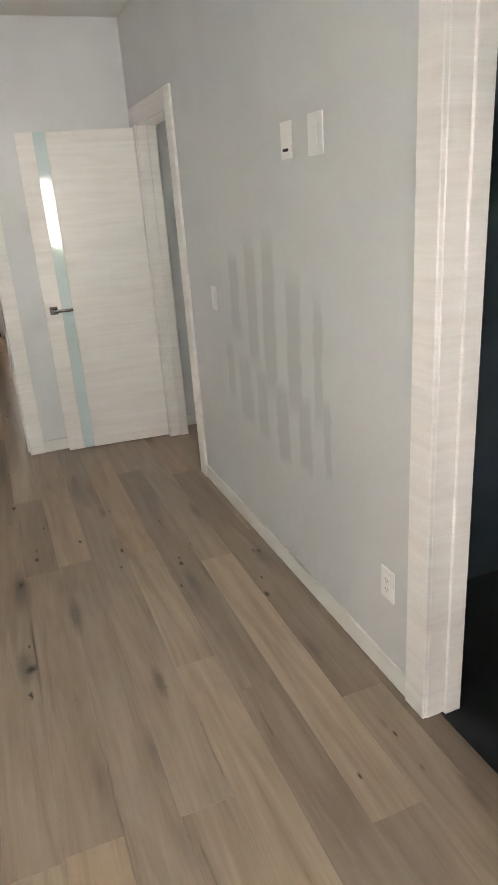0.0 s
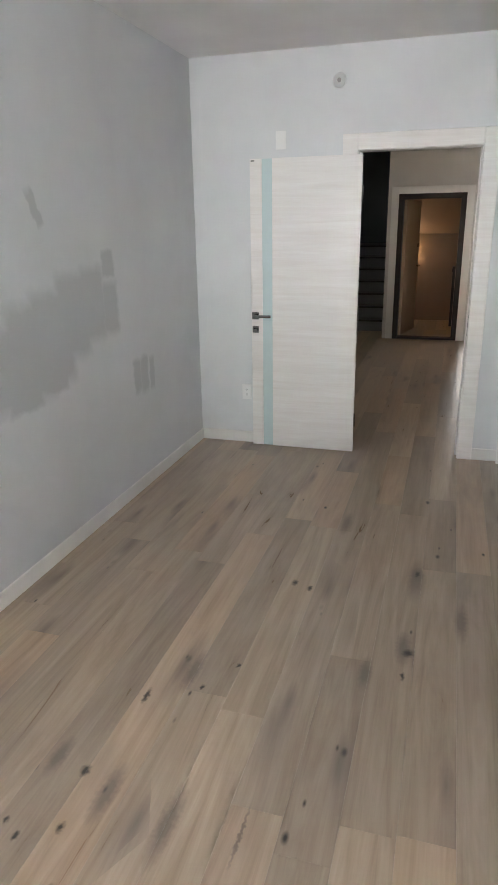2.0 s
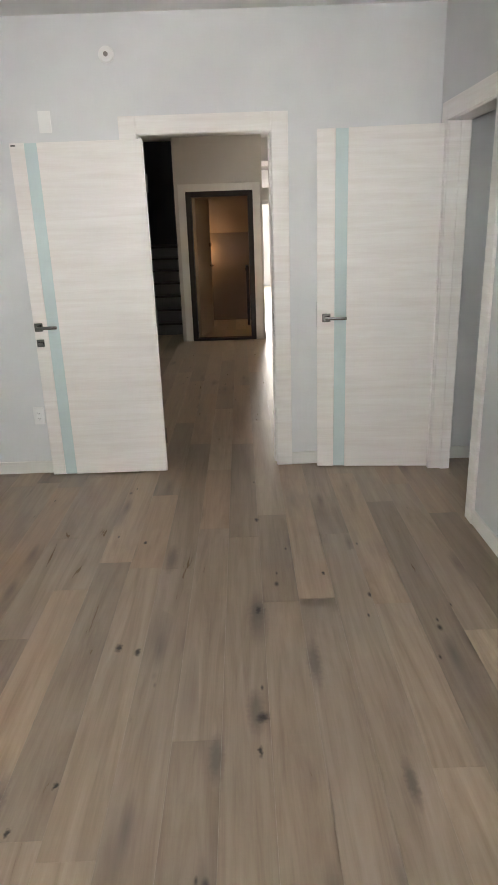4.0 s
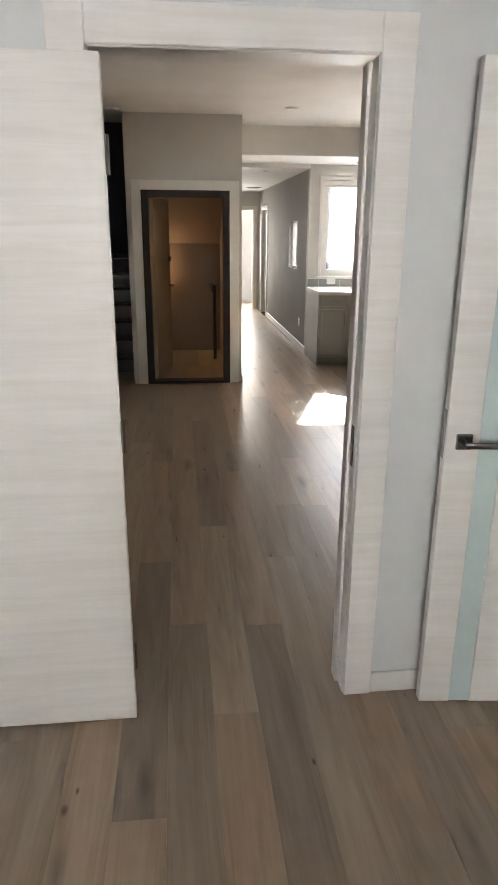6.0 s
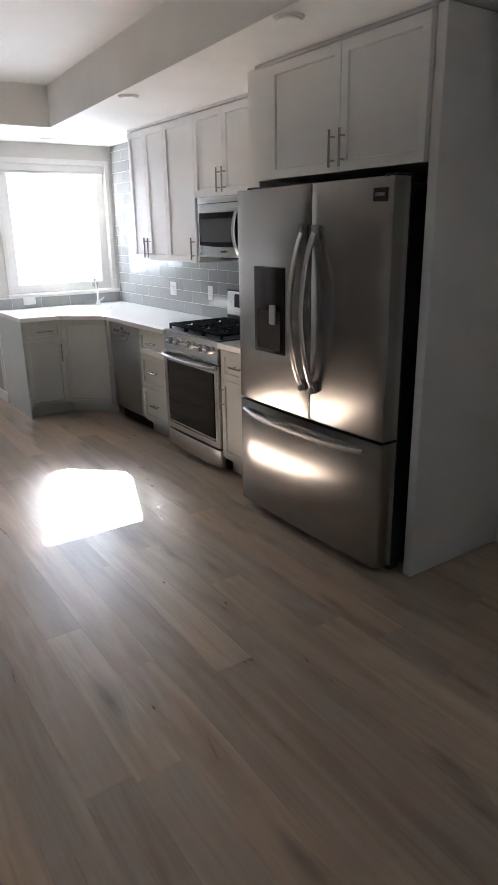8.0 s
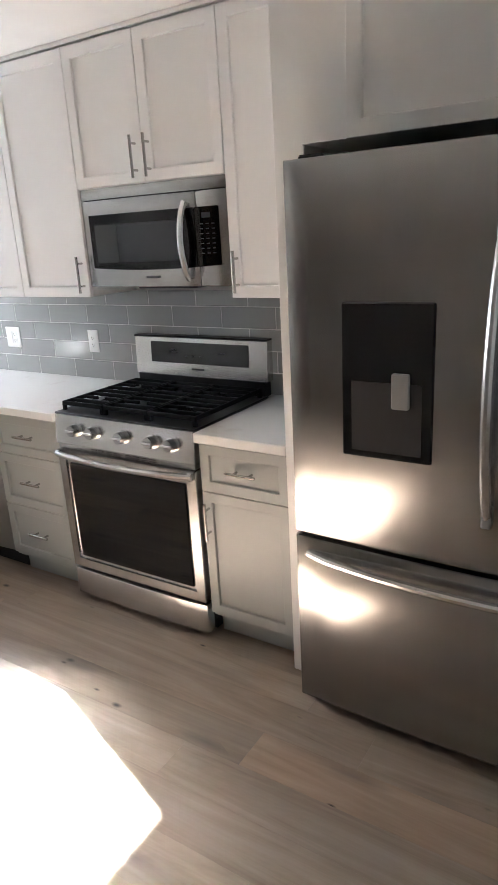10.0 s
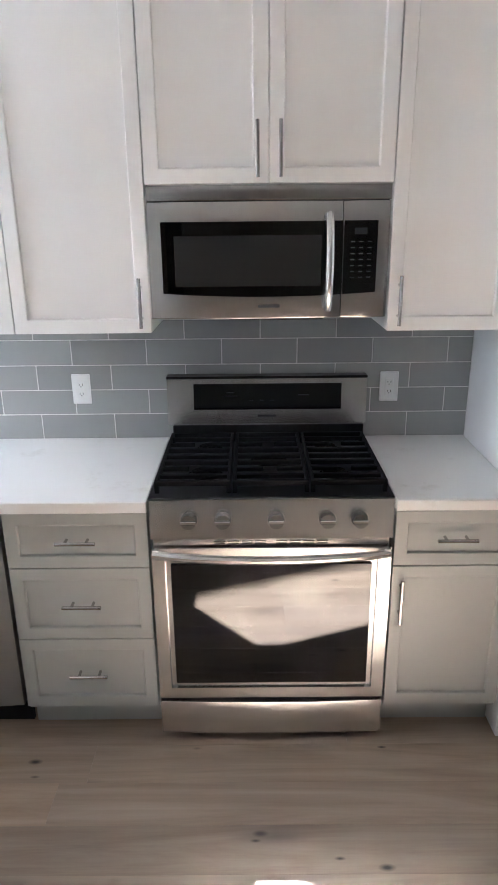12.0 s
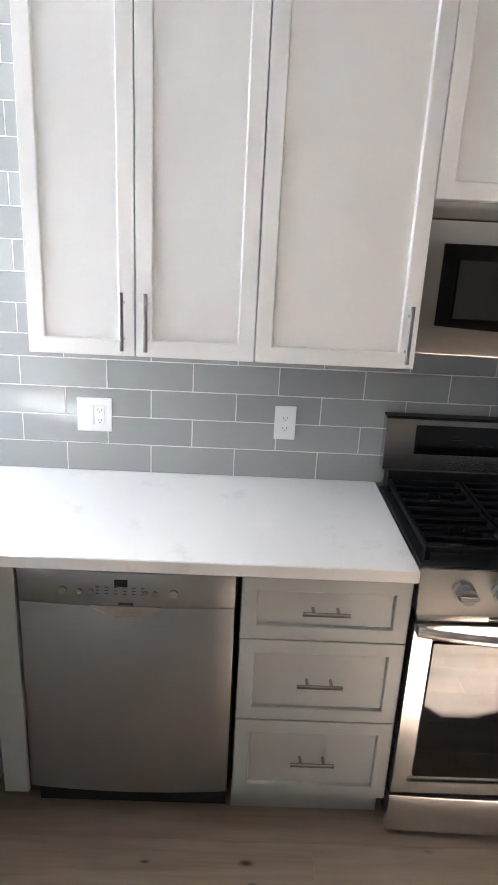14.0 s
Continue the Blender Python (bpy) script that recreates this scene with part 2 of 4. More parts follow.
def mark(c, x, y, rx, ry, colour, strength):
    """One knot or smear of the floor at its own place."""
    mp = nt.nodes.new("ShaderNodeMapping")
    mp.vector_type = "TEXTURE"
    mp.inputs["Location"].default_value, mp.inputs["Scale"].default_value = (x, y, 0), (rx, ry, 1000)
    nt.links.new(where.outputs[0], mp.inputs["Vector"])
    ln = nt.nodes.new("ShaderNodeVectorMath")
    ln.operation = "LENGTH"
    nt.links.new(mp.outputs[0], ln.inputs[0])
    mr = nt.nodes.new("ShaderNodeMapRange")
    for k, q in enumerate((0.35, 1.1, strength, 0.0)):
        mr.inputs[k + 1].default_value = q
    nt.links.new(ln.outputs["Value"], mr.inputs[0])
    return mix(nt, c, colour, mr.outputs[0])


KNOT, SMEAR = (0.022, 0.017, 0.015), (0.11, 0.088, 0.08)
for x, y, rx, ry in ((-.183, -1.84, .045, .20), (-.205, -2.40, .035, .12), (-.334, -2.60, .028, .11), (-.797, -3.42, .032, .15), (-.97, -2.76, .028, .13), (-1.016, -3.37, .035, .12), (-1.236, -3.28, .03, .09), (-.181, -1.79, .03, .07),
                     (.245, -2.72, .022, .10), (.02, -2.15, .03, .16), (-.60, -1.3, .03, .15), (-.583, -3.40, .006, .11)):
    c = mark(c, x, y, rx, ry, SMEAR, 0.7)
for x, y, rx, ry in ((-.74, -2.018, .016, .030), (-.661, -2.051, .013, .028), (-.183, -2.431, .026, .030), (-.181, -1.786, .013, .030), (-1.123, -3.313, .020, .026), (-1.086, -3.517, .014, .020), (-1.195, -3.574, .012, .020), (-1.254, -3.537, .010, .018), (-.904, -2.841, .010, .018),
                     (-1.086, -2.94, .013, .045), (-.814, -2.685, .008, .016), (-.167, -.884, .014, .03), (-.758, -1.114, .012, .02), (-.195, -2.579, .009, .03), (.132, -1.493, .008, .02)):
    c = mark(c, x, y, rx, ry, KNOT, 0.95)
smoke = ramp(nt, noise_tex(nt, coords(nt, (5, 1.0, 1), per_object=True), 1.3, 3), [(0.60, (0, 0, 0)), (0.78, (1, 1, 1))])
c = mix(nt, c, (0.17, 0.14, 0.125), mix(nt, (0, 0, 0), smoke, 0.4))
nt.links.new(c, b.inputs["Base Color"])
nt.links.new(ramp(nt, g1, [(0.3, (0.27,) * 3), (0.7, (0.40,) * 3)]), b.inputs["Roughness"])
bump(nt, b, g2, 0.15, 0.0006)

# glazed grey tile
TILE, nt, b = material("glazed_grey_tile", (0.34, 0.345, 0.335), 0.12)
rnd = nt.nodes.new("ShaderNodeObjectInfo").outputs["Random"]
nt.links.new(ramp(nt, rnd, [(0, (0.31, 0.315, 0.31)), (1, (0.365, 0.37, 0.36))]), b.inputs["Base Color"])
GROUT = paint("white_grout", (0.72, 0.72, 0.70), 0.8, 0.06)
DAY, nt, b = material("daylight_haze", (1, 1, 1), 1.0)
b.inputs["Emission Color"].default_value, b.inputs["Emission Strength"].default_value = (0.93, 0.97, 1.0, 1), 0.085
DAY_BACK, nt, b = material("sunlit_distance_haze", (0.47, 0.48, 0.50), 1.0)
b.inputs["Emission Color"].default_value, b.inputs["Emission Strength"].default_value = (0.93, 0.97, 1.0, 1), 0.022


# ---- mesh helpers ----
def box(bm, x0, y0, z0, x1, y1, z1, bevel=0.0, seg=1):
    m = Matrix.Translation(((x0 + x1) / 2, (y0 + y1) / 2, (z0 + z1) / 2)) @ Matrix.Diagonal((abs(x1 - x0), abs(y1 - y0), abs(z1 - z0), 1))
    vs = bmesh.ops.create_cube(bm, size=1, matrix=m)["verts"]
    if bevel:
        es = list({e for w in vs for e in w.link_edges})
        bmesh.ops.bevel(bm, geom=es, offset=bevel, segments=seg, affect="EDGES", profile=0.5)
    return bm


def rod(bm, p, q, r, seg=12, r2=None):
    p, q = Vector(p), Vector(q)
    m = Matrix.Translation((p + q) / 2) @ (q - p).to_track_quat("Z", "Y").to_matrix().to_4x4()
    bmesh.ops.create_cone(bm, cap_ends=True, segments=seg, radius1=r, radius2=r if r2 is None else r2, depth=(q - p).length, matrix=m)
    return bm


def tube(bm, points, r, seg=8):
    """A bent round bar through the points."""
    rings = []
    pts = [Vector(p) for p in points]
    ref = Vector((1, 0, 0)) if abs((pts[-1] - pts[0]).normalized().x) < .8 and len(pts) > 2 and abs(pts[1].x - pts[0].x) < .9 * (pts[1] - pts[0]).length + 1e-9 else Vector((0, 1, .2))
    for i, p in enumerate(pts):
        d = (pts[min(i + 1, len(pts) - 1)] - pts[max(i - 1, 0)]).normalized()
        side = d.cross(ref).normalized()
        over = d.cross(side)
        rings.append([bm.verts.new(p + side * (r * math.cos(a)) + over * (r * math.sin(a))) for a in (2 * math.pi * k / seg for k in range(seg))])
    for a, c2 in zip(rings, rings[1:]):
        for k in range(seg):
            bm.faces.new((a[k], a[(k + 1) % seg], c2[(k + 1) % seg], c2[k]))
    bm.faces.new(rings[0][::-1]), bm.faces.new(rings[-1])
    return bm


def prism(bm, poly, axis, a, b2):
    """A flat outline pushed along an axis from a to b2; the outline gives the other two coordinates in order."""
    def at(p, h):
        c3 = list(p)
        c3.insert("xyz".index(axis), h)
        return bm.verts.new(c3)
    lo, hi = [at(p, a) for p in poly], [at(p, b2) for p in poly]
    n = len(poly)
    bm.faces.new(lo[::-1]), bm.faces.new(hi)
    for k in range(n):
        bm.faces.new((lo[k], lo[(k + 1) % n], hi[(k + 1) % n], hi[k]))
    bmesh.ops.recalc_face_normals(bm, faces=bm.faces)
    return bm


def finish(name, bm, mat, smooth=False):
    me = bpy.data.meshes.new(name)
    bm.to_mesh(me)
    bm.free()
    me.materials.append(mat)
    if smooth:
        for p in me.polygons:
            p.use_smooth = True
        me.set_sharp_from_angle(angle=radians(35))
    return me


def B():
    return bmesh.new()


def thing(name, at, label, category, group="", kind=""):
    ob = new(name)
    ob.empty_display_size = 0.1
    ob.matrix_basis = Matrix.Translation(at)
    return tagged(ob, label, category, group, kind)


def place_of(ob):
    m = ob.matrix_basis
    return place_of(ob.parent) @ ob.matrix_parent_inverse @ m if ob.parent else m


def part(name, bm, mat, parent, label="", smooth=False):
    ob = new(name, finish(name, bm, mat, smooth))
    ob.parent = parent
    ob.matrix_parent_inverse = place_of(parent).inverted()
    return tagged(ob, label)


def single(name, bm, mat, label="", category="", group="", kind="", smooth=False):
    return tagged(new(name, finish(name, bm, mat, smooth)), label, category, group, kind)


def wall(name, mat, *boxes):
    bm = B()
    for q in boxes:
        box(bm, *q)
    return single(name, bm, mat, kind="structure")


# ---- structure ----
XL, XR, XK = -1.965, 1.0, 2.43     # bedroom sides, kitchen side
CB, CM, CS = 2.715, 2.72, 2.42      # ceilings: bedroom, main room, soffit
OA0, OA1 = -0.79, 0.0              # bedroom doorway in the wall at y = 0
floor = single("floor", box(B(), -2.2, -5.6, -0.1, 2.7, 14.1, -0.016), RUBBER, kind="structure", label="wide oak board floor with dark knots")

wall("wall_bedroom_door", WALL, (XL - .12, 0, 0, OA0, .12, CM), (OA1, 0, 0, XK + .1, .12, CM), (OA0, 0, 2.09, OA1, .12, CM))
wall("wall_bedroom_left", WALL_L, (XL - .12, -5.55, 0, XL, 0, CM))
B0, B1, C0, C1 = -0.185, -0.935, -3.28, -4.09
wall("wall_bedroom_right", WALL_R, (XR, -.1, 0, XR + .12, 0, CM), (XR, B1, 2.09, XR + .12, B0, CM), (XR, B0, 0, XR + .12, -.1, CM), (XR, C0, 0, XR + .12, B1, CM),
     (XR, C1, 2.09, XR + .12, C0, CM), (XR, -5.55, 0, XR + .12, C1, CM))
wall("wall_bedroom_back", WALL, (XL, -5.55, 0, XR, -5.42, 1.1), (XL, -5.55, 2.05, XR, -5.42, CM), (XL, -5.55, 1.1, -1.45, -5.42, 2.05), (.09, -5.55, 1.1, XR, -5.42, 2.05))
wall("ceiling_bedroom", CEIL, (XL - .12, -5.55, CB, XK + .1, 0, CB + .2))
# rooms beyond the side doors
wall("wall_closet", WALL, (2.2, -1.6, 0, 2.3, 0, CM), (XR + .12, -1.7, 0, 2.3, -1.6, CM))
wall("wall_bathroom", BLUE_WALL, (2.2, -5.0, 0, 2.3, -2.6, CM), (XR + .12, -2.7, 0, 2.3, -2.6, CM), (XR + .12, -5.1, 0, 2.3, -5.0, CM))
wall("floor_bathroom", BLACK_TILE, (XR + .05, -5.0, -.015, 2.2, -2.7, 0.004))
# main room
YW, XP = 6.82, 1.142        # window wall; hall face of the partition
YE = 12.25                         # end of the hall
YB, XB = 5.196, 0.115                # entry box front and its hall side
wall("wall_main_left", WALL_WARM, (XL - .12, .12, 0, XL, 9.0, 5.2))
wall("wall_kitchen", WALL_WARM, (XK, .12, 0, XK + .1, YW + .12, CM))
wall("ceiling_main", CEIL, (XL, .12, CM, XK + .1, 5.9, CM + .15), (-1.08, 5.9, CM, XK + .1, YW + .12, CM + .15))
SX, SY = 1.515, 5.86
single("soffit", prism(B(), [(1.20, .12), (XK, .12), (XK, YW), (XB, YW), (XB, SY), (SX, SY)], "z", CS, CM), CEIL, kind="structure")
wall("ceiling_hall", CEIL, (XB - .12, YW, 2.37, XP, YE, 2.72))
W0, W1, WZ0, WZ1 = 1.315, 2.345, 1.05, 2.235
wall("wall_window", WALL_WARM, (XP, YW, 0, W0, YW + .12, CM), (W1, YW, 0, XK, YW + .12, CM), (W0, YW, 0, W1, YW + .12, WZ0), (W0, YW, WZ1, W1, YW + .12, CM))
P0, P1 = 7.66, 8.38                # small window in the partition
D0, D1 = 10.95, 11.75               # dark doorway in the partition
PT = XP + .12
wall("wall_partition", WALL_DIM, (XP, YW + .12, 0, PT, P0, 2.72), (XP, P1, 0, PT, D0, 2.72), (XP, P0, 0, PT, P1, 1.09), (XP, P0, 1.755, PT, P1, 2.72),
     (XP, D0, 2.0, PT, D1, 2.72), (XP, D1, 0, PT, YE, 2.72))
wall("wall_light_well", WALL_DIM, (PT + .003, YW + .12, -3, PT + .03, P0, 2.9), (PT + .003, P1, -3, PT + .03, 10.5, 2.9), (PT + .003, P0, -3, PT + .03, P1, 1.09), (PT + .003, P0, 1.755, PT + .03, P1, 2.9))
wall("wall_hall_room", UNLIT_PAINT, (PT, D0 - .3, 0, 2.3, D0 - .2, 2.72), (2.2, D0 - .2, 0, 2.3, D1 + .3, 2.72), (PT, D1 + .3, 0, 2.3, D1 + .4, 2.72), (PT, D0 - .3, 2.4, 2.3, D1 + .4, 2.72))
wall("wall_hall_end", WALL_WARM, (XB, YE, 0, .22, YE + .1, 2.6), (1.02, YE, 0, PT, YE + .1, 2.6), (.22, YE, 2.01, 1.02, YE + .1, 2.6))
wall("wall_entry_box", WALL_WARM, (-1.065, YB, 0, -.915, YB + .12, CM), (-.02, YB, 0, XB, YB + .12, CM), (-.915, YB, 2.005, -.02, YB + .12, CM), (XB - .1, YB + .12, 0, XB, YE, CM))
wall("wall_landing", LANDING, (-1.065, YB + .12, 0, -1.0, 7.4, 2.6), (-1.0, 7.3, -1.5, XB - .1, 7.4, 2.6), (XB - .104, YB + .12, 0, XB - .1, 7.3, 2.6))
wall("wall_stairwell", UNLIT_PAINT, (XL, 8.9, 0, -1.08, 9.0, 5.2), (-1.08, 6.0, CM, -1.0, 9.0, 5.2), (XL, 5.9, CM + .15, -1.08, 6.0, 5.2), (-1.08, 7.4, 0, -1.0, 9.0, CM))
wall("ceiling_stairwell", UNLIT_PAINT, (XL - .12, 5.9, 5.2, -1.0, 9.0, 5.3))
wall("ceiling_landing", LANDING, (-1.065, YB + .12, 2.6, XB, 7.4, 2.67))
wall("wall_hall_bright_room", CEIL, (-1.0, 13.65, 0, 2.0, 13.75, 2.6), (-1.0, YE + .1, 2.5, 2.0, 13.65, 2.6), (-1.1, YE + .1, 0, -1.0, 13.75, 2.6), (2.0, YE + .1, 0, 2.1, 13.75, 2.6))
# Unseen top outline added to mask the sun and shape its floor patch.
single("backdrop", prism(B(), [(-8, -4), (14, -4), (14, 11.7), (5.23, 7.35), (5.23, 9.4), (-8, 9.4)], "y", 16.5, 16.6), DAY, "hazy daylight beyond the kitchen window, outline notched to cut the sun", kind="structure")
single("backdrop", box(B(), -14, -9.1, -4, 14, -9.0, 14.0), DAY_BACK, "hazy daylight beyond the bedroom window", kind="structure")


def skirting(name, *runs):
    bm = B()
    for q in runs:
        box(bm, *q, bevel=0.003)
    single(name, bm, TRIM, kind="structure")


BH = 0.085
skirting("baseboard_door_wall", (XL, -.012, 0, OA0 - .1, 0, BH), (OA1 + .1, -.012, 0, XR, 0, BH))
skirting("baseboard_left", (XL, -5.4, 0, XL + .012, -.012, BH))
skirting("baseboard_right", (XR - .012, C0 + .1, 0, XR, B1 - .1, BH))
skirting("baseboard_partition", (XP - .012, YW - .01, 0, XP, D0 - .09, BH + .02))
skirting("baseboard_kitchen", (XK - .012, .12, 0, XK, 2.08, BH))
skirting("baseboard_entry", (XB, YB - .012, 0, XB + .012, YE, BH))
skirting("baseboard_closet", (2.188, -1.6, 0, 2.2, 0, BH), (XR + .12, -.012, 0, 2.188, 0, BH))


def casing(name, mat, axis, face, a, b2, top, w, out, depth, back):
    """Door lining and flat casing round an opening from a to b2 in a wall whose face is at `face`; out is the room side's sign."""
    t = thing(name, ((a + b2) / 2, face, 0) if axis == "x" else (face, (a + b2) / 2, 0), "", "", kind="structure")
    lo, hi = min(face, face + out * .018), max(face, face + out * .018)
    def q(u0, v0, z0, u1, v1, z1, bev=.003):
        return box(B(), u0, v0, z0, u1, v1, z1, bev) if axis == "x" else box(B(), v0, u0, z0, v1, u1, z1, bev)
    part("side_casing", q(a - w, lo, 0, a, hi, top + w), mat, t)
    part("side_casing", q(b2, lo, 0, b2 + w, hi, top + w), mat, t)
    part("head_casing", q(a, lo, top, b2, hi, top + w), mat, t)
    d0, d1 = min(face, face - out * depth), max(face, face - out * depth)
    bm = q(a - .02, d0 - .004, 0, a + .003, d1 + .004, top)
    part("jamb", bm, mat, t)
    part("jamb", q(b2 - .003, d0 - .004, 0, b2 + .02, d1 + .004, top), mat, t)
    part("head_jamb", q(a + .003, d0 - .004, top - .004, b2 - .003, d1 + .004, top + .02), mat, t)
    m0 = (d0 + d1) / 2
    part("door_stop", q(a + .003, m0, 0, a + .015, d1, top - .004), mat, t)
    part("door_stop", q(b2 - .015, m0, 0, b2 - .003, d1, top - .004), mat, t)
    if back:
        g0, g1 = (d1, d1 + .018) if out < 0 else (d0 - .018, d0)
        part("back_casing", q(a - w, g0, 0, a, g1, top + w), mat, t)
        part("back_casing", q(b2, g0, 0, b2 + w, g1, top + w), mat, t)
        part("back_casing", q(a, g0, top, b2, g1, top + w), mat, t)
    return t


casing("door_frame_1", VENEER, "x", 0, OA0, OA1, 2.09, .10, -1, .12, True)
casing("door_frame_2", VENEER, "y", XR, B1, B0, 2.09, .10, -1, .12, False)
casing("door_frame_3", VENEER, "y", XR, C1, C0, 2.09, .10, -1, .12, False)
casing("hall_door_frame_1", TRIM, "x", YE, .22, 1.02, 2.01, .08, -1, .1, False)
casing("hall_door_frame_2", TRIM, "y", XP, D0, D1, 2.0, .08, -1, .12, False)


# ---- doors ----
def lever(parent, x, y, z, d, out):
    """Lever handle on a square rose; d: the way the lever points along x, out: the face's side along y."""
    h = part("door_handle", box(B(), x - .026, y, z - .026, x + .026, y + out * .01, z + .026, .003), DOORMETAL, parent, "dark satin nickel lever handle", True)
    bm = rod(B(), (x, y + out * .008, z), (x, y + out * .05, z), .010)
    part("neck", bm, DOORMETAL, h, smooth=True)
    part("lever", box(B(), x - .010 * d, y + out * .040, z - .010, x + .125 * d, y + out * .054, z + .010, .004, 2), DOORMETAL, h, smooth=True)
    return h


def leaf(name, x0, x1, y, z1, strip, handle_x, d, label, lock):
    """A flush leaf parallel to the end wall with an upright frosted glass strip."""
    t = thing(name, ((x0 + x1) / 2, y, 0), label, "door")
    s0, s1 = strip
    th = .04
    part("stile", box(B(), x0, y, .008, s0, y + th, z1, .002), VENEER, t)
    part("stile", box(B(), s1, y, .008, x1, y + th, z1, .002), VENEER, t)
    part("glass_strip", box(B(), s0 + .0005, y + .003, .010, s1 - .0005, y + th - .003, z1 - .002), TEAL, t, "pale teal frosted glass strip")
    h = lever(t, handle_x, y, 1.0, d, -1)
    if lock:
        part("lock_rose", box(B(), handle_x - .024, y - .008, .876, handle_x + .024, y, .924, .003), DOORMETAL, t, smooth=True)
        part("thumb_turn", box(B(), handle_x - .018, y - .026, .893, handle_x + .018, y - .008, .907, .003), DOORMETAL, t, smooth=True)
    return t


def hinge(parent, x, y, z, mat):
    part("hinge", rod(B(), (x, y, z - .05), (x, y, z + .05), .007, 10), mat, parent, smooth=True)


da = leaf("bedroom_door", -1.52, -0.750, -0.072, 2.06, (-1.435, -1.362), -1.488, 1, "whitewashed ash door with teal glass strip, standing wide open", True)
part("label_strip", box(B(), -1.512, -.0735, 2.043, -1.485, -.072, 2.050), GLYPH, da, "tiny dark label")
part("latch_plate", box(B(), -1.5215, -.062, .94, -1.519, -.038, 1.10), NICKEL, da)
for z in (.25, 1.03, 1.82):
    hinge(da, -.745, -.050, z, NICKEL)
db = leaf("closet_door", 0.0, 0.737, 0.0, 2.08, (.108, .182), .058, 1, "whitewashed ash door with teal glass strip, open against the wall", False)
for z in (.25, 1.82):
    hinge(db, .742, .012, z, BLACK)
part("latch_plate", box(B(), -.0015, .008, .94, .001, .032, 1.10), NICKEL, db)
db.matrix_basis = pose(0.260 + .3685, -0.120, 0, 0, 0, -5.4)

single("strike_plate", box(B(), -.0045, .03, .88, -.002, .07, 1.02, .0005), BLACK, "dark metal strike plate set in the door jamb", "strike plate")


# ---- wall plates of the bedroom ----
def plate(name, at, w, h, axis, out, style, label):
    """A wall plate centred at a point of the wall; style: outlet, rocker, blank, double."""
    x, y, z = at
    t = thing(name, at, label, name.replace("_", " "))
    def q(u0, n0, z0, u1, n1, z1, bev=.0015):
        n0, n1 = sorted((n0 * out, n1 * out))
        if axis == "y":
            return box(B(), x + u0, y + n0, z + z0, x + u1, y + n1, z + z1, bev)
        return box(B(), x + n0, y + u0, z + z0, x + n1, y + u1, z + z1, bev)
    part("cover", q(-w / 2, 0, -h / 2, w / 2, .006, h / 2, .002), PLASTIC, t)
    if style in ("outlet", "double"):
        c = -.019 * (1 if axis == "x" else -1) if style == "double" else 0
        part("receptacle", q(c - .0165, .006, -.034, c + .0165, .009, .034), PLASTIC, t)
        for zz in (-.018, .018):
            for u in (-.006, .006):
                part("slot", q(c + u - .001, .0088, zz - .003, c + u + .001, .0095, zz + .005, 0), RUBBER, t)
            part("slot", q(c - .0018, .0088, zz - .0095, c + .0018, .0095, zz - .006, 0), RUBBER, t)
        if style == "double":
            part("rocker", q(-c - .0165, .006, -.034, -c + .0165, .010, .034), PLASTIC, t)
    if style == "rocker":
        part("rocker", q(-.0165, .006, -.034, .0165, .010, .034), PLASTIC, t)
    if style == "keypad":
        part("button", q(-.022, .006, -.036, .022, .009, -.026), RUBBER, t, "dark button")
    return t


plate("wall_outlet", (-1.585, 0, .405), .075, .118, "y", -1, "outlet", "white plastic wall outlet beside the open door")
plate("wall_plate", (-1.316, 0, 2.175), .072, .115, "y", -1, "blank", "white blank plastic wall plate above the door")
plate("wall_control", (XR, -2.40, 1.80), .085, .12, "x", -1, "keypad", "white plastic wall control with a dark button")
plate("cable_plate", (XR, -2.62, 1.80), .10, .125, "x", -1, "rocker", "white plastic double wall plate")
plate("light_switch", (XR, -1.46, 1.155), .075, .118, "x", -1, "rocker", "white rocker light switch beside the closet door")
plate("wall_outlet", (XR, -3.05, .378), .075, .118, "x", -1, "outlet", "white plastic wall outlet low on the grey wall")
ring = thing("sprinkler_cover", (-.925, -.006, 2.51), "round white plastic ring fitting on the wall", "sprinkler")
bm = B()
bmesh.ops.create_cone(bm, cap_ends=False, segments=28, radius1=.045, radius2=.040, depth=.014, matrix=Matrix.Translation((-.925, -.007, 2.51)) @ Euler((radians(90), 0, 0)).to_matrix().to_4x4())
bmesh.ops.create_cone(bm, cap_ends=True, segments=28, radius1=.026, radius2=.040, depth=.006, matrix=Matrix.Translation((-.925, -.012, 2.51)) @ Euler((radians(90), 0, 0)).to_matrix().to_4x4())
part("ring", bm, PLASTIC, ring, smooth=True)
part("head", rod(B(), (-.925, -.002, 2.51), (-.925, -.022, 2.51), .013), NICKEL, ring, smooth=True)


# ---- ceiling fittings ----
def ceiling_disc(name, x, y, z, r, drop, label, category, inner=0.62, mat=None):
    t = thing(name, (x, y, z), label, category)
    part("base", rod(B(), (x, y, z - drop * .55), (x, y, z), r, 32, r), PLASTIC, t, smooth=True)
    part("cap", rod(B(), (x, y, z - drop), (x, y, z - drop * .55), r * inner, 32, r * .9), mat or PLASTIC, t, smooth=True)
    return t


